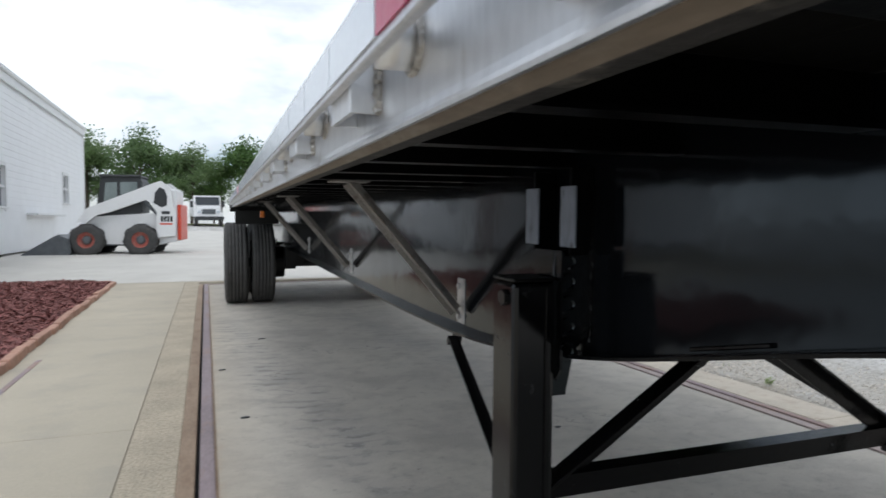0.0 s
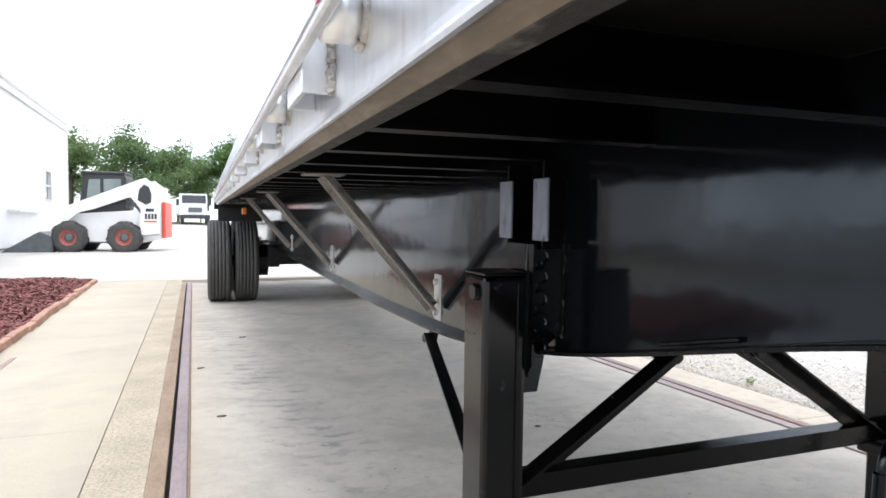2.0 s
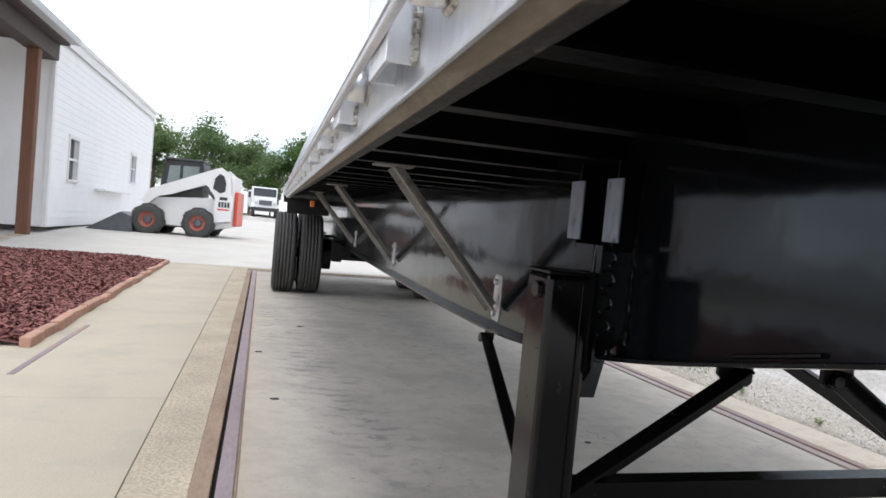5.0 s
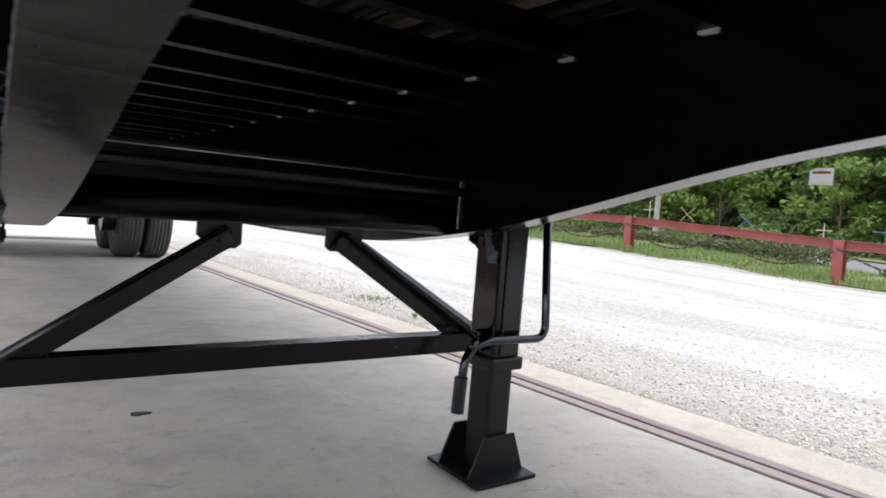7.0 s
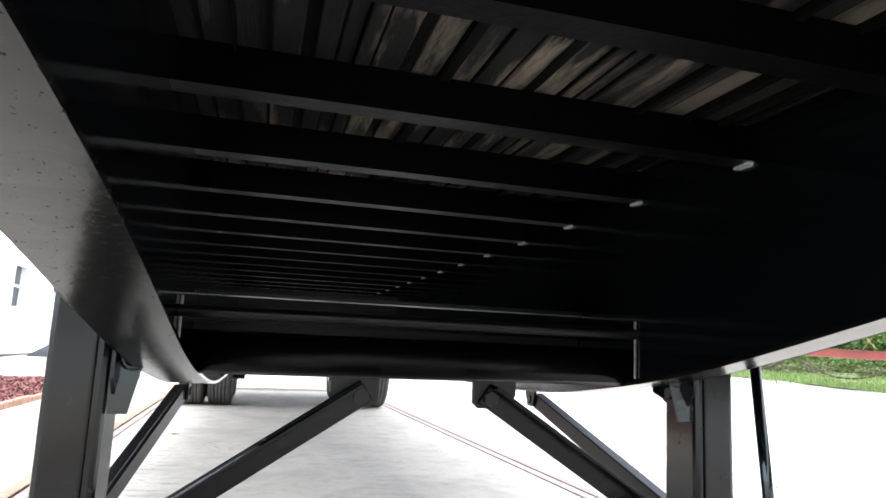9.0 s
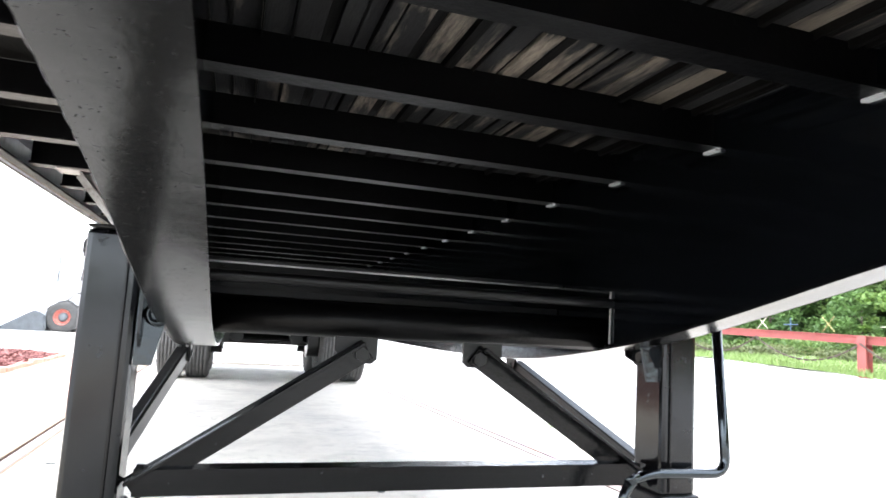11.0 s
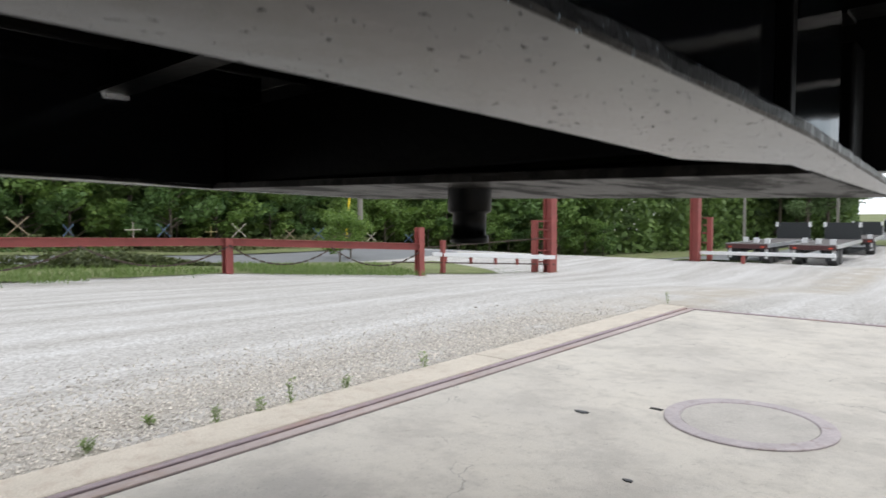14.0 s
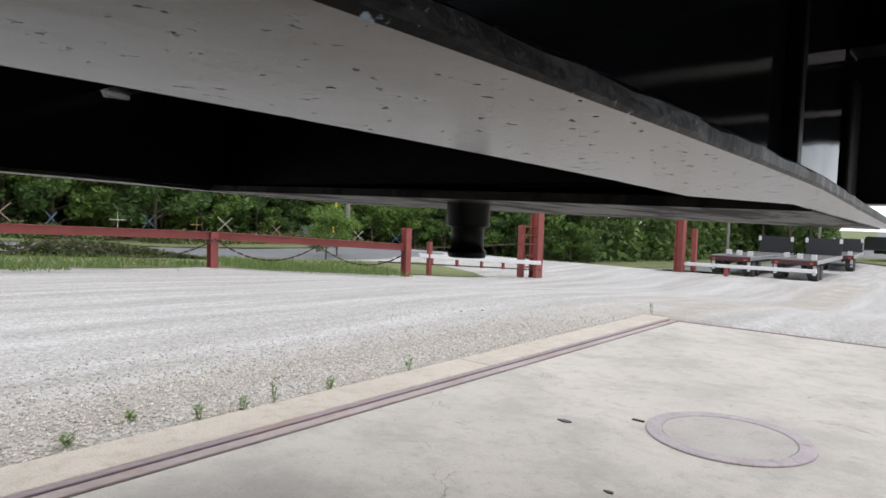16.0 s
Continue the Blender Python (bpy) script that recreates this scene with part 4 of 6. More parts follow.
for side in (-1, 1):
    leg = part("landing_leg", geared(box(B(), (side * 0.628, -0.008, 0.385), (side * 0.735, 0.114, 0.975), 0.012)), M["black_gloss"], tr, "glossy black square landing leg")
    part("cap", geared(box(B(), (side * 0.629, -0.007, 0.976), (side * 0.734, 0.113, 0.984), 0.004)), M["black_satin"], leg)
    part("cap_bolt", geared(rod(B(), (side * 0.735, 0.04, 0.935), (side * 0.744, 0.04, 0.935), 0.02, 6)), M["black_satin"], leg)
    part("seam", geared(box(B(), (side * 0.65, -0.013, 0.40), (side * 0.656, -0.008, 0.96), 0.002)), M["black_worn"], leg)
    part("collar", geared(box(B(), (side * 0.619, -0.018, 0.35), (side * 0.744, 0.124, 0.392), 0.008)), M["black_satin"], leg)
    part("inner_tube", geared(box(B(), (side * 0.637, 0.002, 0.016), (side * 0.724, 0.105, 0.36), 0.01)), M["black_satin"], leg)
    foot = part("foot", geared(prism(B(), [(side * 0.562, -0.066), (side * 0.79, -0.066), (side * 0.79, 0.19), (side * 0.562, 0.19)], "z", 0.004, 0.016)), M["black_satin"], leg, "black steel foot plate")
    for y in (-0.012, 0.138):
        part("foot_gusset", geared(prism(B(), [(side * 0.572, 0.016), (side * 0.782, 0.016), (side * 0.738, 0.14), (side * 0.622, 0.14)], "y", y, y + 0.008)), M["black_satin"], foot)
    # pressed mounting bracket between leg and web
    bm = prism(B(), [(side * 0.545, 1.05), (side * 0.622, 1.05), (side * 0.635, 0.80), (side * 0.626, 0.69), (side * 0.592, 0.69), (side * 0.57, 0.80), (side * 0.545, 0.82)], "y", 0.006, 0.014)
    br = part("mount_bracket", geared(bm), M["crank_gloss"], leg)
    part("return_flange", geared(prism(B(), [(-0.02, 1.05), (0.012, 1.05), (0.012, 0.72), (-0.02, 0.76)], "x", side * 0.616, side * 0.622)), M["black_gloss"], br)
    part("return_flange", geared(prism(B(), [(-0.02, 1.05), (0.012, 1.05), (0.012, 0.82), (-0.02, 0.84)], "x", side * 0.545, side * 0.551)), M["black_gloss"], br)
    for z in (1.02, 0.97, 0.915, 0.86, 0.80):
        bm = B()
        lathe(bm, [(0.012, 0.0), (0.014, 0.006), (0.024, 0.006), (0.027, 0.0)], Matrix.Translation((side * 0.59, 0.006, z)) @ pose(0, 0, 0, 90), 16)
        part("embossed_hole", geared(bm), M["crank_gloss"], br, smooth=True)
    bm = prism(B(), [(-0.02, 0.95), (0.068, 0.95), (0.068, 0.672), (0.055, 0.66), (-0.02, 0.652)], "x", side * 0.5885, side * 0.5945)
    prism(bm, [(side * 0.556, 0.95), (side * 0.588, 0.95), (side * 0.588, 0.668), (side * 0.566, 0.68)], "y", 0.0615, 0.068)
    part("rear_bracket", bm, M["black_gloss"], leg)
    part("bracket_bolt", rod(B(), (side * 0.574, 0.02, 0.682), (side * 0.588, 0.02, 0.682), 0.014, 6), M["black_satin"], leg)
    # brace to the gusset under the cross beam
    bm = B()
    bar(bm, (side * 0.135, 0.075, 0.742), (side * 0.615, 0.075, 0.415), 0.01, 0.055, 0.002)
    bar(bm, (side * 0.148, 0.052, 0.757), (side * 0.622, 0.052, 0.434), 0.045, 0.009, 0.002)
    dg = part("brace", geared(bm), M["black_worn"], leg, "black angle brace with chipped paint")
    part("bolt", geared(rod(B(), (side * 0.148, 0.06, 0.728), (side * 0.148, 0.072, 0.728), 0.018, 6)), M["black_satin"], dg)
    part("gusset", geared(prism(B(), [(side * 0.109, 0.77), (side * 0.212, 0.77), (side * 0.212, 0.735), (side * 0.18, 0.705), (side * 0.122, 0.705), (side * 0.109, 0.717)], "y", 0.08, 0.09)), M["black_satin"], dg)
    bm = B()
    bar(bm, (side * 0.548, 0.72, 0.60), (side * 0.64, 0.09, 0.385), 0.01, 0.045, 0.002)
    bar(bm, (side * 0.56, 0.72, 0.618), (side * 0.652, 0.09, 0.403), 0.036, 0.008, 0.002)
    rb = part("rear_brace", bm, M["black_satin"], leg)
    part("lug", prism(B(), [(0.69, 0.628), (0.77, 0.628), (0.75, 0.578), (0.71, 0.578)], "x", side * 0.536, side * 0.543), M["black_satin"], rb)
    part("bolt", rod(B(), (side * 0.532, 0.73, 0.60), (side * 0.575, 0.73, 0.60), 0.013, 6), M["black_satin"], rb)
bm = prism(B(), [(0.05, 0.405), (0.105, 0.405), (0.105, 0.413), (0.06, 0.413), (0.06, 0.453), (0.105, 0.453), (0.105, 0.462), (0.05, 0.462)], "x", -0.608, 0.608)
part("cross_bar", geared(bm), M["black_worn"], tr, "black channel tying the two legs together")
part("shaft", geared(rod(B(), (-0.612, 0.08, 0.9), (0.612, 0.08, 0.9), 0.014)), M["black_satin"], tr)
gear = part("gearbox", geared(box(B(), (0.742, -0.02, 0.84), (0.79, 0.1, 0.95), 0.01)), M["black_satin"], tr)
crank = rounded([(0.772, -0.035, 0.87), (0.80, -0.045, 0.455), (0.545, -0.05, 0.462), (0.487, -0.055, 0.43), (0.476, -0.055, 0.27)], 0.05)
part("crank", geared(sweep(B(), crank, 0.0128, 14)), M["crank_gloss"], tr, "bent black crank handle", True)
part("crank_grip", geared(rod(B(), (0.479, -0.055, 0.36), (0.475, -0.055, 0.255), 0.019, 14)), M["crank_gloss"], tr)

# upper coupler with king pin
bm = prism(B(), [(-0.5145, -2.74), (0.5145, -2.74), (0.5145, -2.31), (-0.5145, -2.31)], "z", 0, 0.011)
for v in bm.verts:
    v.co.z += 0.9575 + 0.0203 * (v.co.x + 0.327) + 0.0148 * (v.co.y + 2.74)
part("coupler_plate", bm, M["coupler"], tr, "grey scuffed coupler plate")
bm = B()
lathe(bm, [(0.034, 0.985), (0.034, 0.936), (0.032, 0.933), (0.026, 0.931), (0.026, 0.899), (0.03, 0.896), (0.03, 0.887), (0.027, 0.885), (0.0, 0.885)], pose(-0.014, -2.452, 0), 28)
part("king_pin", bm, M["black_frame"], tr, smooth=True)
part("front_bolster", box(B(), (-0.54, -2.735, 0.986), (0.54, -2.68, 1.2095), 0.004), M["black_satin"], tr, "black channel across the nose above the coupler plate")
for y in (-2.36, -2.6):
    part("coupler_channel", box(B(), (-0.5, y - 0.03, 0.9885), (0.5, y + 0.03, 1.132), 0.004), M["black_frame"], tr)

# running gear
TYRE = [(0.28, -0.135), (0.36, -0.14), (0.44, -0.138), (0.485, -0.128), (0.505, -0.11), (0.509, -0.10)]
for k in range(5):
    c = -0.082 + k * 0.041
    TYRE += [(0.509, c - 0.016), (0.498, c - 0.015), (0.498, c - 0.007), (0.509, c - 0.006)]
TYRE += [(0.509, 0.10), (0.505, 0.11), (0.485, 0.128), (0.44, 0.138), (0.36, 0.14), (0.28, 0.135)]
for ay in (7.24, 8.49):
    ax = part("axle", rod(B(), (-1.15, ay, 0.509 - 0.0152 * ay), (1.15, ay, 0.509 - 0.0152 * ay), 0.065, 18), M["black_satin"], tr)
    for side in (-1, 1):
        for x in (1.11, 0.79):
            bm = B()
            lathe(bm, TYRE, Matrix.Translation((side * x, ay, 0.511 - 0.0152 * ay)) @ pose(0, 0, 0, 0, 90), 48)
            wh = part("wheel", bm, M["tyre"], tr, "ribbed black truck tyre", True)
            bm = B()
            lathe(bm, [(0.285, -0.13), (0.27, -0.1), (0.26, 0.0), (0.12, 0.03), (0.1, 0.1), (0.0, 0.1)], Matrix.Translation((side * x, ay, 0.511 - 0.0152 * ay)) @ pose(0, 0, 0, 0, 90 * side), 32)
            part("rim", bm, M["rim"], wh, smooth=True)
        part("brake_drum", rod(B(), (side * 0.52, ay, 0.511 - 0.0152 * ay), (side * 0.7, ay, 0.511 - 0.0152 * ay), 0.2, 24), M["black_satin"], ax)
        part("brake_chamber", rod(B(), (side * 0.36, ay - 0.28, 0.44), (side * 0.36, ay - 0.12, 0.44), 0.08, 18), M["black_satin"], ax)
    part("brake_shaft", rod(B(), (-0.55, ay - 0.14, 0.39), (0.55, ay - 0.14, 0.39), 0.02), M["black_satin"], ax)
for side in (-1, 1):
    for y in (6.5, 7.86, 9.2):
        part("hanger", prism(B(), [(y - 0.12, 0.63), (y + 0.12, 0.63), (y + 0.05, 0.37), (y - 0.05, 0.37)], "x", side * 0.51 - 0.06, side * 0.51 + 0.06), M["black_satin"], tr)
    for y in (7.24, 8.49):
        part("leaf_spring", sweep(B(), [(side * 0.503, y - 0.6, 0.48), (side * 0.503, y - 0.3, 0.54), (side * 0.503, y, 0.55), (side * 0.503, y + 0.3, 0.54), (side * 0.503, y + 0.6, 0.48)], 0.035, 8), M["black_satin"], tr)
    part("mud_guard", box(B(), (side * 0.63, 6.6, 0.9), (side * 1.13, 6.63, 1.06), 0.004), M["black_satin"], tr)
part("air_tank", rod(B(), (-0.3, 6.0, 0.77), (0.3, 6.0, 0.77), 0.12, 22), M["black_satin"], tr)
part("spring_beam", box(B(), (-0.45, 6.4, 0.62), (0.45, 6.48, 0.72), 0.005), M["black_satin"], tr)
for x in (-0.2, 0.0, 0.16):
    part("air_line", sweep(B(), [(x, 6.3, 0.88), (x + 0.05, 6.6, 0.6), (x - 0.06, 7.0, 0.48)], 0.012, 8), M["hose"], tr)
part("marker_lamp", box(B(), (-0.96, 4.6, 0.99), (-0.92, 4.66, 1.05), 0.008), M["amber"], tr, "small amber marker lamp")

# tags hanging under the far side rail
t1 = thing("yellow_strap", "yellow strap end hanging from the trailer's side rail", "strap", TRAILER)
part("webbing", prism(B(), [(-1.08, 1.035), (-1.25, 1.035), (-1.245, 0.975), (-1.21, 0.963), (-1.14, 0.967), (-1.09, 0.98)], "x", 1.095, 1.101), M["yellow"], t1)
part("cord", rod(B(), (1.098, -1.15, 1.03), (1.095, -1.15, 1.126), 0.003, 6), M["chain"], t1)
for y0, z0 in ((-1.215, 0.915), (-0.672, 0.897)):
    t2 = thing("paper_tag", "white paper tag hanging from the trailer's side rail", "tag", TRAILER, group="hanging tags")
    part("card", prism(B(), [(y0, z0), (y0 + 0.055, z0), (y0 + 0.055, z0 + 0.036), (y0 + 0.04, z0 + 0.042), (y0, z0 + 0.042)], "x", 1.09, 1.093), M["paper"], t2)
    part("stripe", box(B(), (1.0885, y0 + 0.006, z0 + 0.028), (1.0898, y0 + 0.048, z0 + 0.034)), M["amber"], t2, "orange printed stripe")
    part("string", rod(B(), (1.0915, y0 + 0.03, z0 + 0.03), (1.095, y0 + 0.03, 1.126), 0.0012, 6), M["chain"], t2)

# ---------------------------------------------------------------- building beside the yard
GZ = land(-6.0, 24.0)
house = thing("white_building", "white clapboard building with a shallow eave and two tall windows", "building", pose(0, 0, GZ))
HX, HY0, HY1, HE = -6.0, 16.6, 29.2, 4.35
WIN = ((18.0, 18.75, 1.15, 2.15), (25.3, 26.1, 1.45, 2.4))
bm = B()
cuts = sorted({HY0, HY1, *[v for w in WIN for v in w[:2]]})
for a, b in zip(cuts, cuts[1:]):
    holes = [w for w in WIN if w[0] <= a < w[1]]
    for z0, z1 in ([(0, holes[0][2]), (holes[0][3], HE)] if holes else [(0, HE)]):
        box(bm, (HX - 0.2, a, z0), (HX, b, z1))
wall = part("wall", bm, M["siding"], house)
for k in range(24):
    z = 0.2 + k * 0.17
    for a, b in zip(cuts, cuts[1:]):
        if any(w[0] <= a < w[1] and w[2] - 0.17 < z < w[3] for w in WIN):
            continue
        part("clapboard", prism(B(), [(HX, z), (HX + 0.012, z), (HX + 0.004, z + 0.168), (HX, z + 0.168)], "y", a, b), M["siding"], wall)
part("wall", box(B(), (HX - 8, HY1 - 0.2, 0), (HX - 0.2, HY1, HE)), M["siding"], house)
part("wall", box(B(), (HX - 8, HY0, 0), (HX - 0.2, HY0 + 0.2, HE)), M["siding"], house)
part("wall", box(B(), (HX - 8.2, HY0, 0), (HX - 8, HY1, HE)), M["siding"], house)
for y in (HY0, HY1):
    part("corner_board", box(B(), (HX - 0.06, y - 0.06, 0), (HX + 0.035, y + 0.06, HE), 0.004), M["white_paint"], house)
part("soffit", box(B(), (HX - 0.2, HY0 - 0.06, HE), (HX + 0.05, HY1 + 0.06, HE + 0.05)), M["white_paint"], house)
part("fascia", box(B(), (HX + 0.051, HY0 - 0.06, HE - 0.16), (HX + 0.075, HY1 + 0.06, HE + 0.16), 0.004), M["white_paint"], house)
part("gutter", prism(B(), [(HX + 0.076, HE + 0.14), (HX + 0.14, HE + 0.14), (HX + 0.14, HE + 0.09), (HX + 0.11, HE + 0.05), (HX + 0.076, HE + 0.05)], "y", HY0 - 0.06, HY1 + 0.06), M["white_paint"], house)
part("roof", prism(B(), [(HX + 0.1, HE + 0.19), (HX - 4.2, HE + 1.4), (HX - 8.9, HE + 0.205), (HX - 8.9, HE + 0.1), (HX - 4.2, HE + 1.3), (HX + 0.05, HE + 0.165)], "y", HY0 - 0.1, HY1 + 0.1), M["trim"], house, "grey roof")
for y0, y1, z0, z1 in WIN:
    w = part("window_frame", box(B(), (HX + 0.005, y0 - 0.07, z1), (HX + 0.04, y1 + 0.07, z1 + 0.09), 0.003), M["white_paint"], house)
    part("jamb", box(B(), (HX + 0.005, y0 - 0.07, z0), (HX + 0.04, y0, z1), 0.003), M["white_paint"], w)
    part("jamb", box(B(), (HX + 0.005, y1, z0), (HX + 0.04, y1 + 0.07, z1), 0.003), M["white_paint"], w)
    part("sill", box(B(), (HX + 0.005, y0 - 0.1, z0 - 0.05), (HX + 0.07, y1 + 0.1, z0), 0.004), M["white_paint"], w)
    part("meeting_rail", box(B(), (HX - 0.04, y0, (z0 + z1) / 2 - 0.03), (HX, y1, (z0 + z1) / 2 + 0.03)), M["white_paint"], w)
    part("pane", box(B(), (HX - 0.09, y0, z0), (HX - 0.08, y1, z1)), M["dark_glass"], w)
part("ledge", box(B(), (HX + 0.01, 20.6, 0.98), (HX + 0.3, 24.2, 1.03), 0.005), M["white_paint"], house)
# covered porch before the near end
porch = thing("porch", "porch with brown timber posts beside the white building", "porch", pose(0, 0, land(-6, 14)))
for x, y in ((-6.05, 15.45), (-9.5, 15.45), (-6.05, 10.2)):
    part("post", box(B(), (x - 0.11, y - 0.11, 0), (x + 0.11, y + 0.11, 3.9), 0.012), M["wood_post"], porch, "stained timber post")
    part("footing", box(B(), (x - 0.2, y - 0.2, -0.05), (x + 0.2, y + 0.2, 0.09), 0.02), M["concrete_walk"], porch)
part("beam", box(B(), (-6.25, 9.6, 3.9), (-5.9, 16.5, 4.25), 0.01), M["brown_steel"], porch)
part("ceiling", box(B(), (-13, 9.6, 4.25), (-5.7, 16.5, 4.3)), M["brown_steel"], porch)
part("roof", box(B(), (-13.2, 9.4, 4.3), (-5.5, 16.55, 4.45), 0.01), M["trim"], porch)
part("floor_slab", box(B(), (-13, 9.7, -0.1), (-5.85, 16.5, 0.05), 0.01), M["concrete_walk"], porch)
rack = thing("metal_rack", "dark metal rack standing on the porch", "rack", pose(-8.3, 14.6, land(-6, 14) + 0.05))
for x in (0, 1.2):
    for y in (0, 0.5):
        part("upright", box(B(), (x, y, 0), (x + 0.05, y + 0.05, 2.0), 0.004), M["cab_dark"], rack)
for z in (0.3, 0.75, 1.2, 1.65):
    part("shelf", box(B(), (0, 0, z), (1.25, 0.55, z + 0.035), 0.004), M["cab_dark"], rack)

# ---------------------------------------------------------------- skid-steer loader
SK = pose(-3.5, 19.1, land(-3.5, 19.1), 0, 0, 0) @ Matrix.Rotation(math.atan2(0.12, -0.99), 4, "Z")
sk = thing("skid_steer_loader", "white skid-steer loader with orange rims and a dark bucket", "loader", SK)
part("chassis", prism(B(), [(0.72, 0.3), (0.62, 0.98), (-0.5, 1.06), (-1.4, 1.1), (-1.46, 0.36), (-1.0, 0.26)], "y", -0.5, 0.5), M["white_paint"], sk)
part("belly", box(B(), (-1.0, -0.48, 0.24), (0.68, 0.48, 0.5), 0.03), M["grey_steel"], sk)
for side in (-1, 1):
    arm = prism(B(), [(0.86, 0.86), (0.62, 1.2), (-0.98, 1.86), (-1.12, 1.9), (-1.34, 1.72), (-1.42, 1.1), (-1.3, 0.55), (-1.0, 0.55), (-1.0, 1.1), (-0.86, 1.32), (-0.75, 1.42), (0.1, 1.1), (0.42, 1.02), (0.66, 0.8)], "y", side * 0.52, side * 0.66)
    a = part("lift_arm", arm, M["white_paint"], sk)
    part("arm_opening", prism(B(), [(-0.93, 1.34), (-0.97, 1.6), (-1.08, 1.74), (-1.2, 1.68), (-1.26, 1.5), (-1.25, 1.28), (-1.12, 1.22)], "y", side * 0.661, side * 0.668), M["cab_dark"], a)
    part("cylinder", rod(B(), (-1.05, side * 0.5, 1.0), (-0.6, side * 0.5, 1.45), 0.045), M["grey_steel"], a)
    part("tail_plate", prism(B(), [(-1.0, 0.45), (-1.44, 0.5), (-1.46, 1.2), (-1.0, 1.2)], "y", side * 0.662, side * 0.67), M["white_paint"], a)
    for k in range(4):
        part("letter_bar", box(B(), (-1.1 - k * 0.075, side * 0.671, 0.86), (-1.155 - k * 0.075, side * 0.675, 1.0), 0.002), M["cab_dark"], a)
    part("letter_bar", box(B(), (-1.08, side * 0.671, 0.78), (-1.38, side * 0.675, 0.82)), M["red_paint"], a)
    part("letter_bar", box(B(), (-1.12, side * 0.671, 1.05), (-1.32, side * 0.675, 1.13)), M["cab_dark"], a)
    for u in (0.62, -0.63):
        bm = B()
        lathe(bm, [(0.2, -0.14), (0.3, -0.15), (0.37, -0.13), (0.392, -0.09), (0.395, 0.0), (0.392, 0.09), (0.37, 0.13), (0.3, 0.15), (0.2, 0.14)], Matrix.Translation((u, side * 0.67, 0.395)) @ pose(0, 0, 0, 90), 36)
        wh = part("wheel", bm, M["tyre"], sk, "lugged black tyre", True)
        bm = B()
        lathe(bm, [(0.205, 0.13), (0.195, 0.09), (0.17, 0.05), (0.115, 0.05)], Matrix.Translation((u, side * 0.67, 0.395)) @ pose(0, 0, 0, -90 * side), 28)
        part("rim", bm, M["rim_dusty"], wh, "dusty orange-red rim", True)
        hubc = B()
        lathe(hubc, [(0.115, 0.05), (0.1, 0.09), (0.06, 0.1), (0.0, 0.1)], Matrix.Translation((u, side * 0.67, 0.395)) @ pose(0, 0, 0, -90 * side), 20)
        part("hub", hubc, M["grey_steel"], wh, "grey wheel centre", True)
        for k in range(16):
            a2 = k * math.tau / 16
            lug = box(B(), (-0.03, -0.14, 0.382), (0.03, 0.14, 0.41), 0.006, Matrix.Rotation(0.35 * (1 if k % 2 else -1), 3, "Z"))
            bmesh.ops.transform(lug, matrix=Matrix.Translation((u, side * 0.67, 0.395)) @ Matrix.Rotation(a2, 4, "Y"), verts=lug.verts)
            part("tread_lug", lug, M["tyre"], wh)
cab = part("cab", prism(B(), [(0.5, 0.95), (0.36, 1.98), (-0.55, 2.02), (-0.62, 1.9), (-0.62, 1.1)], "y", -0.42, 0.42), M["cab_dark"], sk, "dark enclosed cab")
for side in (-1, 1):
    part("side_window", prism(B(), [(0.3, 1.35), (0.24, 1.85), (-0.02, 1.87), (-0.02, 1.32)], "y", side * 0.421, side * 0.428), M["cab_glass"], cab)
    part("side_window", prism(B(), [(-0.1, 1.32), (-0.1, 1.87), (-0.5, 1.88), (-0.5, 1.4)], "y", side * 0.421, side * 0.428), M["cab_glass"], cab)
part("roof", box(B(), (-0.6, -0.46, 1.99), (0.4, 0.46, 2.06), 0.03), M["cab_dark"], cab)
part("rear_door", box(B(), (-1.56, -0.52, 0.38), (-1.471, 0.52, 1.3), 0.03), M["red_paint"], sk, "orange-red rear door")
part("rear_frame", box(B(), (-1.47, -0.5, 0.4), (-1.2, 0.5, 1.7), 0.04), M["white_paint"], sk)
bm = prism(B(), [(0.98, 0.02), (2.05, 0.02), (2.06, 0.035), (1.3, 0.5), (1.22, 0.52), (1.0, 0.4)], "y", -0.86, -0.84)
bk = part("bucket", bm, M["grey_steel"], sk, "worn dark steel bucket")
part("cheek", prism(B(), [(0.98, 0.02), (2.05, 0.02), (2.06, 0.035), (1.3, 0.5), (1.22, 0.52), (1.0, 0.4)], "y", 0.84, 0.86), M["grey_steel"], bk)
part("bowl", prism(B(), [(2.06, 0.01), (0.98, 0.01), (0.94, 0.1), (0.98, 0.42), (1.24, 0.54), (1.26, 0.51), (1.02, 0.39), (0.98, 0.1), (1.02, 0.035), (2.06, 0.03)], "y", -0.84, 0.84), M["grey_steel"], bk)
part("coupler", box(B(), (0.7, -0.5, 0.2), (0.96, 0.5, 0.62), 0.03), M["grey_steel"], sk)

# ---------------------------------------------------------------- far truck
TK = pose(-1.5, 55.5, land(-1.5, 55.5), 0, 0, 4)
tk = thing("white_truck", "white medium-duty truck parked facing the yard", "truck", TK)
part("hood", prism(B(), [(-1.6, 0.75), (-1.55, 1.45), (-0.3, 1.62), (-0.3, 0.75)], "x", -0.85, 0.85), M["white_paint"], tk)
cabt = part("cab", prism(B(), [(-0.35, 0.75), (-0.35, 1.62), (-0.05, 2.4), (1.5, 2.5), (1.5, 0.75)], "x", -1.0, 1.0), M["white_paint"], tk)
part("windscreen", prism(B(), [(-0.36, 1.68), (-0.1, 2.32), (-0.115, 2.33), (-0.375, 1.69)], "x", -0.9, 0.9), M["dark_glass"], cabt)
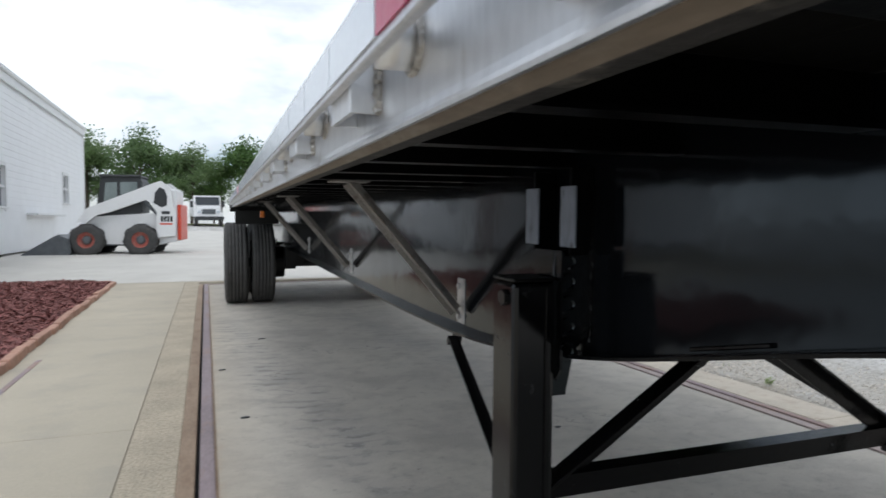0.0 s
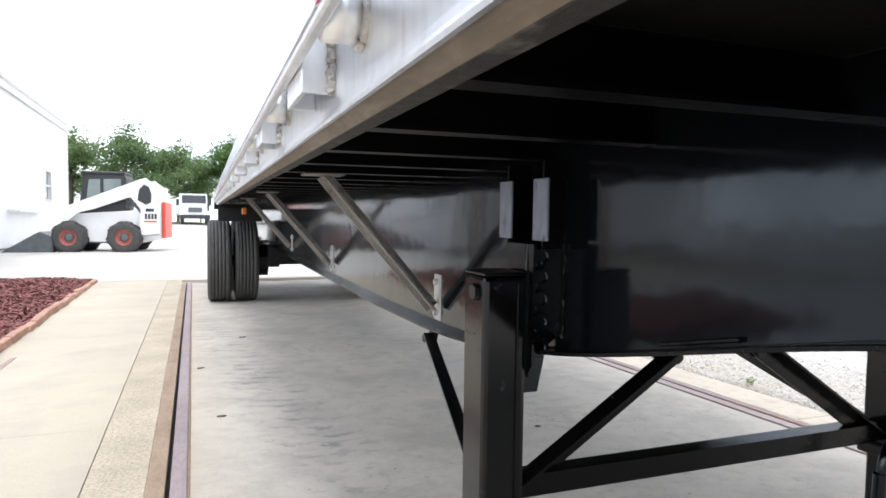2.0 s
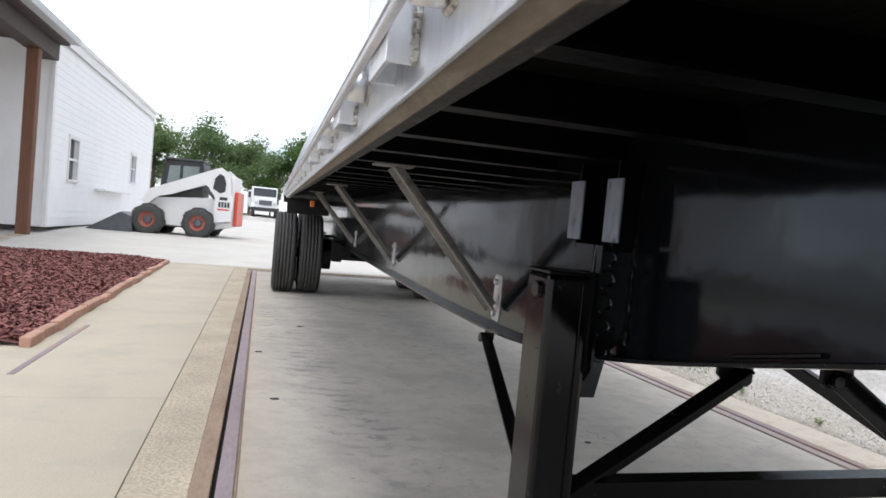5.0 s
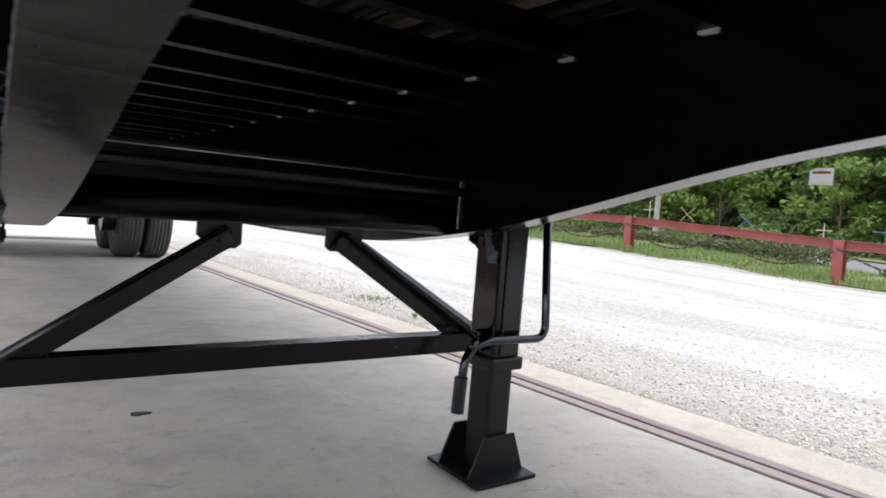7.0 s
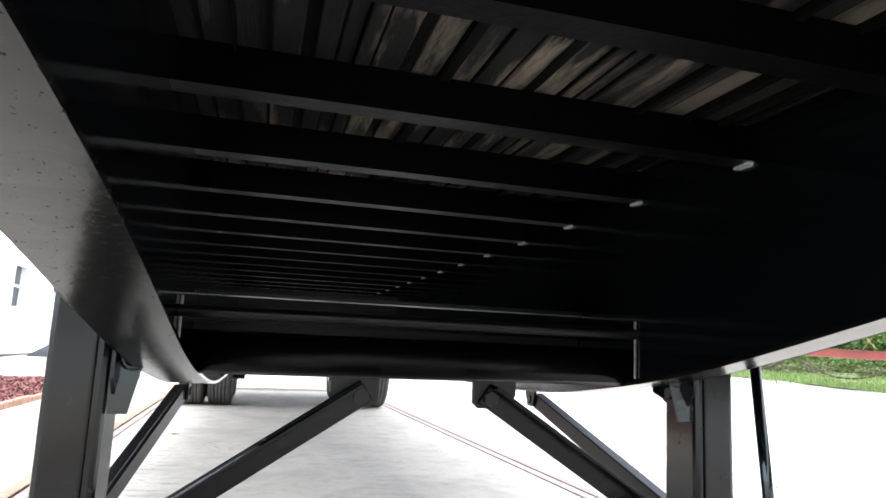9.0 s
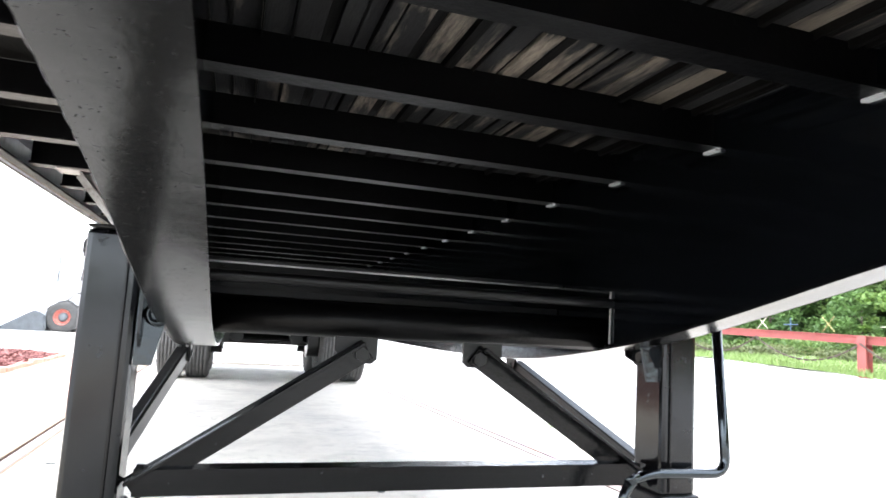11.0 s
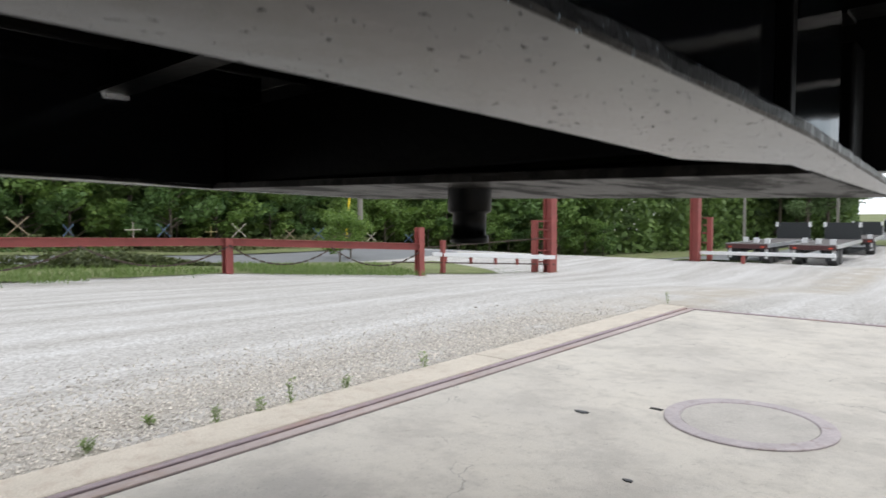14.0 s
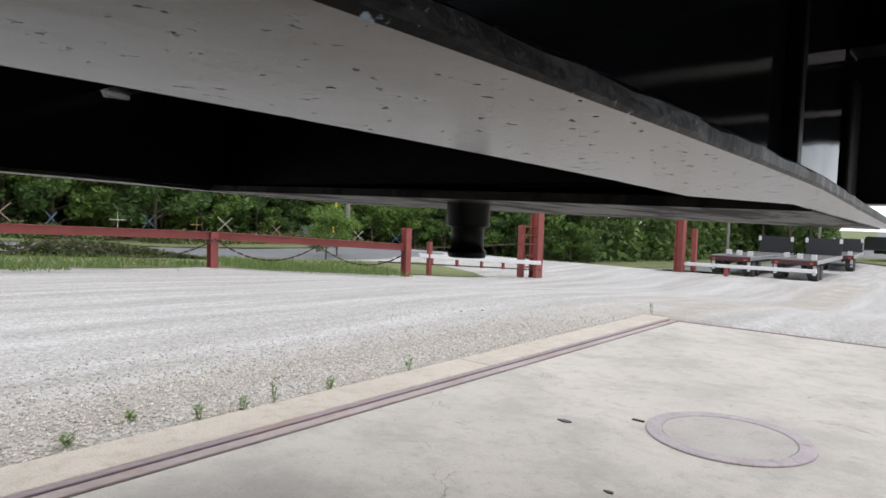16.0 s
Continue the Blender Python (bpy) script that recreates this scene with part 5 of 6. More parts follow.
part("grille", box(B(), (-0.5, -1.64, 0.95), (0.5, -1.59, 1.32), 0.01), M["grey_steel"], tk)
part("bumper", box(B(), (-1.1, -1.8, 0.45), (1.1, -1.58, 0.75), 0.03), M["cab_dark"], tk)
for side in (-1, 1):
    part("headlamp", box(B(), (side * 0.58, -1.63, 1.0), (side * 0.82, -1.58, 1.2), 0.02), M["tape_white"], tk)
    part("mirror", box(B(), (side * 1.1, -0.35, 1.5), (side * 1.3, -0.25, 2.0), 0.02), M["cab_dark"], tk)
    part("wheel", rod(B(), (side * 0.78, -1.0, 0.48), (side * 1.04, -1.0, 0.48), 0.48, 24), M["tyre"], tk)
    part("fender", prism(B(), [(-1.55, 0.7), (-1.4, 1.05), (-0.7, 1.08), (-0.45, 0.7)], "x", side * 0.85, side * 1.08), M["white_paint"], tk)
part("box_body", box(B(), (-1.15, 1.6, 0.8), (1.15, 5.5, 2.2), 0.03), M["white_paint"], tk)
cr = thing("white_car", "white pickup standing beside the truck", "car", pose(-4.6, 57.5, land(-4.6, 57.5), 0, 0, 10))
part("body", prism(B(), [(-2.4, 0.4), (-2.4, 0.95), (-1.1, 1.05), (-0.5, 1.65), (0.9, 1.7), (1.2, 1.05), (2.6, 1.0), (2.6, 0.4)], "x", -0.9, 0.9), M["white_paint"], cr)
part("windscreen", prism(B(), [(-1.08, 1.1), (-0.56, 1.6), (-0.58, 1.62), (-1.1, 1.12)], "x", -0.8, 0.8), M["dark_glass"], cr)
for side in (-1, 1):
    for y in (-1.5, 1.7):
        part("wheel", rod(B(), (side * 0.7, y, 0.36), (side * 0.92, y, 0.36), 0.36, 20), M["tyre"], cr)

# ---------------------------------------------------------------- road, verge and fence
def strip_sheet(name, line, width, lift, mat, label, category, wob=0.0, kind="structure", n=80):
    pts = [Vector(p) for p in line]
    cum = [0.0]
    for a, b in zip(pts, pts[1:]):
        cum.append(cum[-1] + (b - a).length)
    verts, faces = [], []
    m = 7
    for k in range(n + 1):
        s = cum[-1] * k / n
        x, y = (float(np.interp(s, cum, [p[i] for p in pts])) for i in (0, 1))
        x2, y2 = (float(np.interp(min(s + 0.5, cum[-1]), cum, [p[i] for p in pts])) for i in (0, 1))
        x1, y1 = (float(np.interp(max(s - 0.5, 0), cum, [p[i] for p in pts])) for i in (0, 1))
        d = Vector((x2 - x1, y2 - y1)).normalized()
        nrm = Vector((-d.y, d.x))
        for j in range(m):
            w = (j / (m - 1) - 0.5) * width
            if j in (0, m - 1):
                w += wob * noise.noise(Vector((s * 0.9, j, 3.0))) + wob * 0.5 * noise.noise(Vector((s * 3.1, j, 7.0)))
            px, py = x + nrm.x * w, y + nrm.y * w
            edge = 0.05 if j in (0, m - 1) else 0.0
            verts.append((px, py, land(px, py) + lift - edge))
    for k in range(n):
        for j in range(m - 1):
            faces.append((k * m + j, k * m + j + 1, (k + 1) * m + j + 1, (k + 1) * m + j))
    me = bpy.data.meshes.new(name)
    me.from_pydata(verts, [], faces)
    for p in me.polygons:
        p.use_smooth = True
    me.materials.append(mat)
    return tagged(new(name, me), label, category, kind=kind)


ROAD = [(24, 70), (20.5, 25), (19.3, 0), (18.6, -12), (18.2, -22), (17.2, -36), (12.4, -62), (10.2, -90), (13.5, -150), (20.5, -226)]
strip_sheet("road", ROAD, 6.5, 0.03, M["asphalt"], "grey asphalt road beyond the fence", "road", n=120)
strip_sheet("verge", [(13.2, 30), (13.3, 9), (14.2, 0), (14.4, -7), (12.9, -11.2), (11.2, -14.2)], 5.4, 0.05, M["grass_soil"], "strip of mown grass under the fence", "grass", 0.5)
strip_sheet("bank", [(p[0] + 17.5, p[1]) for p in ROAD], 30, 0.1, M["grass_soil"], "rough grass bank beyond the road", "grass", 0.6, n=120)
strip_sheet("verge_gate", [(6.2, -19.9), (7.5, -24), (8, -30)], 2.0, 0.04, M["grass_soil"], "patch of grass by the gate post", "grass", 0.4, n=30)
strip_sheet("verge_far", [(-30, -78), (4, -80), (9, -76)], 22, 0.1, M["grass_soil"], "rough grass behind the parked trailers", "grass", 0.6, n=60)
strip_sheet("lawn_rear", [(3.5, 66), (1, 64), (-14, 66), (-40, 66)], 14, 0.1, M["grass_soil"], "grass strip behind the parked truck", "grass", 0.6, n=60)

# blades of grass
random.seed(21)
def grass(name, spots, label, hmin=0.05, hmax=0.14, w=0.006, mat="blade"):
    verts, faces = [], []
    for x, y in spots:
        z, h, a = land(x, y) + 0.03, random.uniform(hmin, hmax), random.uniform(0, 6.3)
        lean = Vector((random.uniform(-0.5, 0.5), random.uniform(-0.5, 0.5), 1)) * h
        s = Vector((math.cos(a), math.sin(a), 0)) * w
        c, i = Vector((x, y, z)), len(verts)
        verts += [c - s, c + s, c + lean * 0.6 + s * 0.7, c + lean * 0.6 - s * 0.7, c + lean + Vector((lean.x, lean.y, 0)) * 0.5]
        faces += [(i, i + 1, i + 2, i + 3), (i + 3, i + 2, i + 4)]
    me = bpy.data.meshes.new(name)
    me.from_pydata(verts, [], faces)
    me.materials.append(M[mat])
    return tagged(new(name, me), label, "grass", kind="stuff")


FENCE = [(10.1, 13.2), (10.5, 8.84), (11.02, 4.98), (10.9, -0.99), (11.56, -6.95), (9.68, -10.81)]
spots = []
for a, b in zip(FENCE, FENCE[1:]):
    for k in range(4200):
        s = random.random()
        off = random.uniform(-0.5, 3.6) if random.random() < 0.7 else random.gauss(-0.1, 0.35)
        d = Vector((b[0] - a[0], b[1] - a[1]))
        nrm = Vector((-d.y, d.x)).normalized() * (-1 if True else 1)
        if nrm.x < 0:
            nrm = -nrm
        x, y = a[0] + d.x * s + nrm.x * off, a[1] + d.y * s + nrm.y * off
        if noise.noise(Vector((x * 0.8, y * 0.8, 0))) + (0.5 if off > 0.3 else 0) > -0.05:
            spots.append((x, y))
grass("fence_grass", spots, "grass tufts growing along the fence", 0.05, 0.17, 0.009)
spots = [(2.0 + abs(random.gauss(0.05, 0.2)), random.gauss(5.4, 0.45)) for _ in range(50)] + [(1.93 + abs(random.gauss(0.0, 0.14)), random.gauss(4.3, 0.3)) for _ in range(30)] + [(random.gauss(2.1, 0.08), random.gauss(4.9, 0.12)) for _ in range(160)] + [(9.0 + random.gauss(0, 0.8), -13.0 + random.gauss(0, 0.9)) for _ in range(900)] + [(6.0 + random.gauss(0, 0.8), -20.6 + random.gauss(0, 0.7)) for _ in range(600)]
grass("stray_grass", spots, "sparse grass coming up through the gravel", 0.01, 0.035, 0.003)

# weeds by the kerb
def weed(x, y, h, seed):
    random.seed(seed)
    t = thing("weed", "small leafy weed growing at the edge of the gravel", "weed", pose(x, y, land(x, y) - 0.01), group="weeds by the kerb")
    bm = B()
    for k in range(3):
        top = Vector((random.uniform(-0.03, 0.03), random.uniform(-0.03, 0.03), h * random.uniform(0.7, 1)))
        sweep(bm, [(0, 0, 0), top * 0.5 + Vector((0.004, 0, 0)), top], 0.0018, 5)
    part("stem", bm, M["weed"], t)
    verts, faces = [], []
    for k in range(60):
        z = h * random.uniform(0.1, 1.05)
        a, l = random.uniform(0, 6.3), random.uniform(0.012, 0.03)
        c = Vector((random.uniform(-0.015, 0.015), random.uniform(-0.015, 0.015), z))
        d, s = Vector((math.cos(a), math.sin(a), random.uniform(-0.2, 0.7))) * l, Vector((-math.sin(a), math.cos(a), 0)) * l * 0.25
        i = len(verts)
        verts += [c, c + d * 0.5 + s, c + d, c + d * 0.5 - s]
        faces.append((i, i + 1, i + 2, i + 3))
    me = bpy.data.meshes.new("leaves")
    me.from_pydata(verts, [], faces)
    me.materials.append(M["weed"])
    lv = new("leaves", me)
    lv.parent = t


for k, (x, y, h) in enumerate(((1.87, -1.34, 0.11), (1.87, -1.55, 0.09), (1.87, -1.72, 0.17), (1.87, -2.06, 0.1), (1.88, -2.66, 0.14), (1.9, -6.3, 0.16), (1.95, -0.85, 0.07), (2.1, -1.15, 0.05), (2.0, 3.5, 0.05), (2.05, 4.2, 0.05))):
    weed(x, y, h * 0.75, 100 + k)

# loose stones on the gravel nearest the kerb
random.seed(31)
verts, faces = [], []
PEB = [(0, 0, 1), (0.9, 0, 0.1), (0, 0.8, 0.15), (-1, 0, 0.05), (0, -0.9, 0.1), (0, 0, -0.6)]
for k in range(30000):
    x = 1.87 + abs(random.gauss(0, 0.6))
    y = random.uniform(-4.6, 1.0) + random.gauss(0, 0.9) if k % 3 else random.uniform(1.0, 9.5)
    r = random.uniform(0.004, 0.0105) * (1.7 if random.random() < 0.04 else 1)
    a, q = random.uniform(0, 6.3), random.uniform(0.5, 0.9)
    c, i = Vector((x, y, dip(x, y) + r * 0.3)), len(verts)
    for px, py, pz in PEB:
        px, py = px * random.uniform(0.7, 1.2), py * random.uniform(0.7, 1.2)
        verts.append(c + r * Vector((px * math.cos(a) - py * math.sin(a), px * math.sin(a) + py * math.cos(a), pz * q)))
    faces += [(i, i + 1, i + 2), (i, i + 2, i + 3), (i, i + 3, i + 4), (i, i + 4, i + 1), (i + 5, i + 2, i + 1), (i + 5, i + 3, i + 2), (i + 5, i + 4, i + 3), (i + 5, i + 1, i + 4)]
me = bpy.data.meshes.new("loose_stones")
me.from_pydata(verts, [], faces)
me.materials.append(M["stone"])
tagged(new("loose_stones", me), "loose crushed stones scattered beside the kerb", "gravel", kind="stuff")

# fence of red beams on posts, hung with chain
def links(line):
    """A drooping chain: flattened links turned a quarter from one to the next."""
    bm = B()
    pts = []
    for a, b in zip(line, line[1:]):
        n = max(2, int((b - a).length / 0.07))
        pts += [a.lerp(b, k / n) for k in range(n)]
    for k, (a, b) in enumerate(zip(pts, pts[1:])):
        d = (b - a) * 0.18
        bar(bm, a - d, b + d, 0.034 if k % 2 else 0.012, 0.012 if k % 2 else 0.034)
    return bm


fence = thing("chain_fence", "red steel beam fence on short posts with drooping chain", "fence")
HT = 0.73
tops = []
for k, (x, y) in enumerate(FENCE):
    z = land(x, y)
    h = HT if k < len(FENCE) - 1 else 1.12
    bm = B()
    box(bm, (x - 0.085, y - 0.085, z - 0.3), (x - 0.072, y + 0.085, z + h), 0.002)
    box(bm, (x + 0.072, y - 0.085, z - 0.3), (x + 0.085, y + 0.085, z + h), 0.002)
    box(bm, (x - 0.072, y - 0.006, z - 0.3), (x + 0.072, y + 0.006, z + h))
    part("post", bm, M["red_steel"], fence, "red steel column")
    tops.append(Vector((x, y, z + HT)))
for a, b in zip(tops, tops[1:]):
    bm = B()
    up = Vector((0, 0, 1))
    bar(bm, a + up * 0.005, b + up * 0.005, 0.14, 0.012)
    bar(bm, a - up * 0.135, b - up * 0.135, 0.14, 0.012)
    bar(bm, a - up * 0.065, b - up * 0.065, 0.01, 0.13)
    part("beam", bm, M["red_steel"], fence, "red steel beam")
    n = 2 if (b - a).length > 4.5 else 2
    for j in range(n):
        p, q = a.lerp(b, j / n), a.lerp(b, (j + 1) / n)
        line = [p.lerp(q, s / 14) - up * (0.14 + 0.38 * 4 * (s / 14) * (1 - s / 14)) + Vector((-0.1, 0, 0)) for s in range(15)]
        part("chain", links(line), M["chain"], fence, "drooping dark chain")


def wrench(p, turn, upright, size, mat):
    """A four-way wheel wrench standing on the beam."""
    t = thing("cross_wrench", "cross-shaped wheel wrench fixed on top of the fence beam", "wrench", Matrix.Translation(p) @ pose(0, 0, 0, 0, 0, turn), group="wrenches on the fence")
    for s in ((0, 90) if upright else (45, 135)):
        a = radians(s)
        d = Vector((0, math.cos(a), math.sin(a))) * size * (0.5 if upright else 0.6)
        c = Vector((0, 0, size * 0.5))
        part("arm", rod(B(), c - d, c + d, 0.008, 8), mat, t)
    part("hub", rod(B(), (-0.015, 0, size * 0.5), (0.015, 0, size * 0.5), 0.016, 10), mat, t)


M["wr_tan"] = material("tan_paint", (0.3, 0.24, 0.15), 0.6)
M["wr_blue"] = material("blue_paint", (0.07, 0.12, 0.18), 0.6)
M["wr_white"] = material("cream_paint", (0.42, 0.39, 0.31), 0.6)
M["wr_yellow"] = material("ochre_paint", (0.24, 0.2, 0.07), 0.6)
random.seed(8)
k = 0
for a, b in zip(tops, tops[1:]):
    n = max(2, int((b - a).length / 0.85))
    for j in range(n):
        p = a.lerp(b, (j + 0.5 + random.uniform(-0.28, 0.28)) / n) + Vector((0, 0, 0.014))
        d = b - a
        wrench(p, math.degrees(math.atan2(-d.x, d.y)) + random.uniform(-25, 25), random.random() < 0.3, random.uniform(0.24, 0.36), (M["wr_tan"], M["wr_blue"], M["wr_white"], M["wr_blue"], M["wr_yellow"], M["wr_white"])[k % 6])
        k += 1

# gate with white booms
gate = thing("boom_gate", "red steel gate columns with long white boom arms lowered", "gate")
def column(x, y, h, w=0.26):
    z = land(x, y)
    bm = B()
    box(bm, (x - w / 2, y - w / 2, z - 0.3), (x - w / 2 + 0.02, y + w / 2, z + h), 0.002)
    box(bm, (x + w / 2 - 0.02, y - w / 2, z - 0.3), (x + w / 2, y + w / 2, z + h), 0.002)
    box(bm, (x - w / 2 + 0.02, y - 0.01, z - 0.3), (x + w / 2 - 0.02, y + 0.01, z + h))
    return part("column", bm, M["red_steel"], gate)


cE, cF = column(8.35, -14.4, 3.6), column(6.5, -19.75, 3.6)
for x, y, dx in ((8.66, -14.15, -0.31), (6.2, -20.15, 0.3)):
    z = land(x, y)
    part("side_post", box(B(), (x - 0.07, y - 0.07, z - 0.2), (x + 0.07, y + 0.07, z + 1.35), 0.004), M["red_steel"], gate)
    for q in (0.25, 0.55, 0.85, 1.1, 1.32):
        part("rung", bar(B(), (x, y, z + q), (x + dx, y - 0.25, z + q), 0.04, 0.04), M["red_steel"], gate)
b0, b1 = Vector((9.85, -11.45, -0.04)), Vector((8.15, -14.3, -0.2))
part("boom", bar(B(), b0, b1, 0.1, 0.1, 0.01), M["white_paint"], gate, "white boom arm")
part("under_rail", bar(B(), b0 - Vector((-0.5, -0.9, 0.16)), b1 - Vector((0, 0, 0.18)), 0.03, 0.03), M["chain"], gate)
part("stay", rod(B(), b0 + Vector((0.2, 0.3, 0.15)), Vector((8.4, -14.2, 0.3)), 0.012, 8), M["chain"], gate)
for s in (0.1, 0.3, 0.5, 0.68, 0.85):
    p = b0.lerp(b1, s)
    part("hanger", box(B(), p - Vector((0.03, 0.03, 0.22)), p - Vector((-0.03, -0.03, 0.05))), M["red_steel"], gate)
for s in (0.08, 0.96):
    p = b0.lerp(b1, s)
    part("leg", box(B(), (p.x - 0.05, p.y - 0.05, land(p.x, p.y) - 0.1), (p.x + 0.05, p.y + 0.05, p.z + (0.35 if s < 0.5 else -0.05)), 0.004), M["red_steel"], gate)
part("boom", bar(B(), (6.35, -19.8, -0.27), (2.66, -19.17, -0.2), 0.1, 0.1, 0.01), M["white_paint"], gate, "white boom arm")
part("leg", box(B(), (5.0, -19.62, land(5, -19.5) - 0.1), (5.1, -19.52, -0.3), 0.004), M["red_steel"], gate)

# parked flatbeds
M["red_dark"] = material("dark_red_frame", (0.07, 0.025, 0.025), 0.6, vary=0.3, scale=5)
M["grey_deck"] = material("weathered_grey_deck", (0.11, 0.1, 0.095), 0.85, vary=0.25, scale=3, bump=0.2, stretch=(4, 0.4, 1))
def parked(x, y, turn, label):
    t = thing("parked_flatbed", label, "trailer", pose(x, y, land(x, y), 0, 0, turn), group="parked flatbeds")
    part("deck", box(B(), (-1.25, -12, 1.12), (1.25, 0, 1.28), 0.01), M["grey_deck"], t)
    part("side_rail", box(B(), (-1.3, -12, 1.06), (-1.25, 0, 1.3), 0.004), M["aluminium"], t)
    part("side_rail", box(B(), (1.25, -12, 1.06), (1.3, 0, 1.3), 0.004), M["aluminium"], t)
    part("rear_rail", box(B(), (-1.28, 0.0, 0.98), (1.28, 0.06, 1.28), 0.01), M["red_dark"], t)
    part("headboard", prism(B(), [(-1.2, 1.28), (1.2, 1.28), (1.2, 2.3), (0.95, 2.55), (-0.95, 2.55), (-1.2, 2.3)], "y", -12.1, -12.0), M["cab_dark"], t, "dark headboard")
    for sx in (-1.15, 1.15):
        part("corner_bracket", box(B(), (sx - 0.1, -12.0, 2.2), (sx + 0.1, -11.9, 2.56), 0.004), M["white_paint"], t)
        part("mud_stripe", box(B(), (sx * 0.96 - 0.1, -0.37, 0.35), (sx * 0.96 + 0.1, -0.36, 0.95), 0.004), M["white_paint"], t)
        part("tail_lamp", box(B(), (sx * 0.85 - 0.1, 0.06, 1.05), (sx * 0.85 + 0.1, 0.08, 1.15)), M["red_paint"], t)
        part("mud_flap", box(B(), (sx * 0.85 - 0.3, -0.4, 0.3), (sx * 0.85 + 0.3, -0.38, 1.0), 0.004), M["cab_dark"], t)
        for yy in (-1.0, -2.3):
            part("wheel", rod(B(), (sx * 0.62, yy, 0.5), (sx * 1.08, yy, 0.5), 0.5, 24), M["tyre"], t)
    for sx in (-0.45, 0.45):
        part("frame_beam", box(B(), (sx - 0.06, -11.5, 0.75), (sx + 0.06, -0.1, 1.12), 0.004), M["cab_dark"], t)
    part("bumper", box(B(), (-1.2, -0.1, 0.5), (1.2, 0.0, 0.62), 0.01), M["cab_dark"], t)
    part("axle", rod(B(), (-1.0, -1.0, 0.5), (1.0, -1.0, 0.5), 0.07, 12), M["cab_dark"], t)
    for k in range(3):
        part("chock", box(B(), (-1.05 + k * 0.95, -1.5 - k, 1.28), (-0.75 + k * 0.95, -1.2 - k, 1.62), 0.01), M["white_paint"], t)


parked(11.9, -43.7, 0, "empty flatbed trailer with a dark headboard parked beyond the gate")
parked(8.3, -44.5, 2, "empty flatbed trailer with a dark headboard parked beyond the gate")
parked(8.5, -60.5, 4, "far flatbed trailer with a dark headboard parked by the road")
parked(3.7, -91.3, 160, "far flatbed trailer with its dark headboard towards the yard")

# utility poles
for x, y, h, r in ((23.45, -21.0, 8.5, 0.14), (18.95, 14.22, 8.0, 0.1), (16.1, -57.6, 8, 0.13), (11.2, -69, 8, 0.13)):
    t = thing("utility_pole", "weathered timber utility pole beside the road", "pole", pose(x, y, land(x, y) - 0.3), group="utility poles")
    part("shaft", rod(B(), (0, 0, 0), (0, 0, h), r, 14, r * 0.75), M["pole_wood"], t)
    part("cross_arm", box(B(), (-0.05, -1.1, h - 0.8), (0.05, 1.1, h - 0.68), 0.006), M["pole_wood"], t)
gp = thing("guy_guard", "yellow guard on a pole's guy wire", "guard", pose(22.6, -19.3, land(22.6, -19.3)))
part("tube", rod(B(), (0, 0, 0), (0.45, -0.7, 2.4), 0.05, 10), M["yellow"], gp)


# ---------------------------------------------------------------- trees
def tree_meshes(seed, height, leaves, size, spread=0.36, low=0.25):
    """Trunk with limbs, and a crown of many small leaves in uneven clumps."""
    rnd = random.Random(seed)
    bm = B()
    tips = []
    lean = Vector((rnd.uniform(-0.04, 0.04), rnd.uniform(-0.04, 0.04), 1))
    rod(bm, (0, 0, -0.3), lean * height * 0.45, height * 0.02, 9, height * 0.013)
    rod(bm, lean * height * 0.45, lean * height * 0.85, height * 0.013, 7, height * 0.004)
    for k in range(11):
        f = rnd.uniform(low, 0.8)
        a = k * 2.4 + rnd.uniform(-0.4, 0.4)
        l = height * spread * (1.15 - 0.6 * f) * rnd.uniform(0.7, 1.15)
        p = lean * height * f
        q = p + Vector((math.cos(a) * l, math.sin(a) * l, l * rnd.uniform(0.25, 0.75)))
        rod(bm, p, q, height * 0.008, 5, height * 0.002)
        tips += [(q, rnd.uniform(0.5, 1.0)), (p.lerp(q, 0.6), 0.7)]
    tips += [(lean * height * f, 0.9) for f in (0.7, 0.85, 0.95)]
    trunk = bpy.data.meshes.new("trunk")
    bm.to_mesh(trunk)
    bm.free()
    trunk.materials.append(M["bark"])
    verts, faces = [], []
    cl = height * 0.13
    for k in range(leaves):
        c, w = tips[rnd.randrange(len(tips))]
        r = cl * w * rnd.random() ** 0.4 * 1.25
        a, e = rnd.uniform(0, 6.3), math.asin(rnd.uniform(-1, 1))
        p = c + Vector((math.cos(a) * math.cos(e) * r * 1.25, math.sin(a) * math.cos(e) * r * 1.25, math.sin(e) * r * 0.8))
        d = Vector((rnd.gauss(0, 1), rnd.gauss(0, 1), rnd.gauss(0, 0.6))).normalized()
        s = d.cross(Vector((rnd.gauss(0, 1), rnd.gauss(0, 1), rnd.gauss(0, 1)))).normalized()
        l = size * rnd.uniform(0.6, 1.3)
        i = len(verts)
        verts += [p - d * l, p + s * l * 0.55, p + d * l, p - s * l * 0.55]
        faces.append((i, i + 1, i + 2, i + 3))
    crown = bpy.data.meshes.new("crown")
    crown.from_pydata(verts, [], faces)
    return trunk, crown


def plant(kind, meshes, x, y, scale, turn, mat, label, group, name="tree"):
    t = thing(name, label, kind, Matrix.Translation((x, y, land(x, y) + 0.08)) @ pose(0, 0, 0, 0, 0, turn) @ Matrix.Diagonal((scale, scale, scale, 1)), group=group)
    for nm, me in zip(("trunk", "crown"), meshes):
        o = new(nm, me)
        o.parent = t
    return t


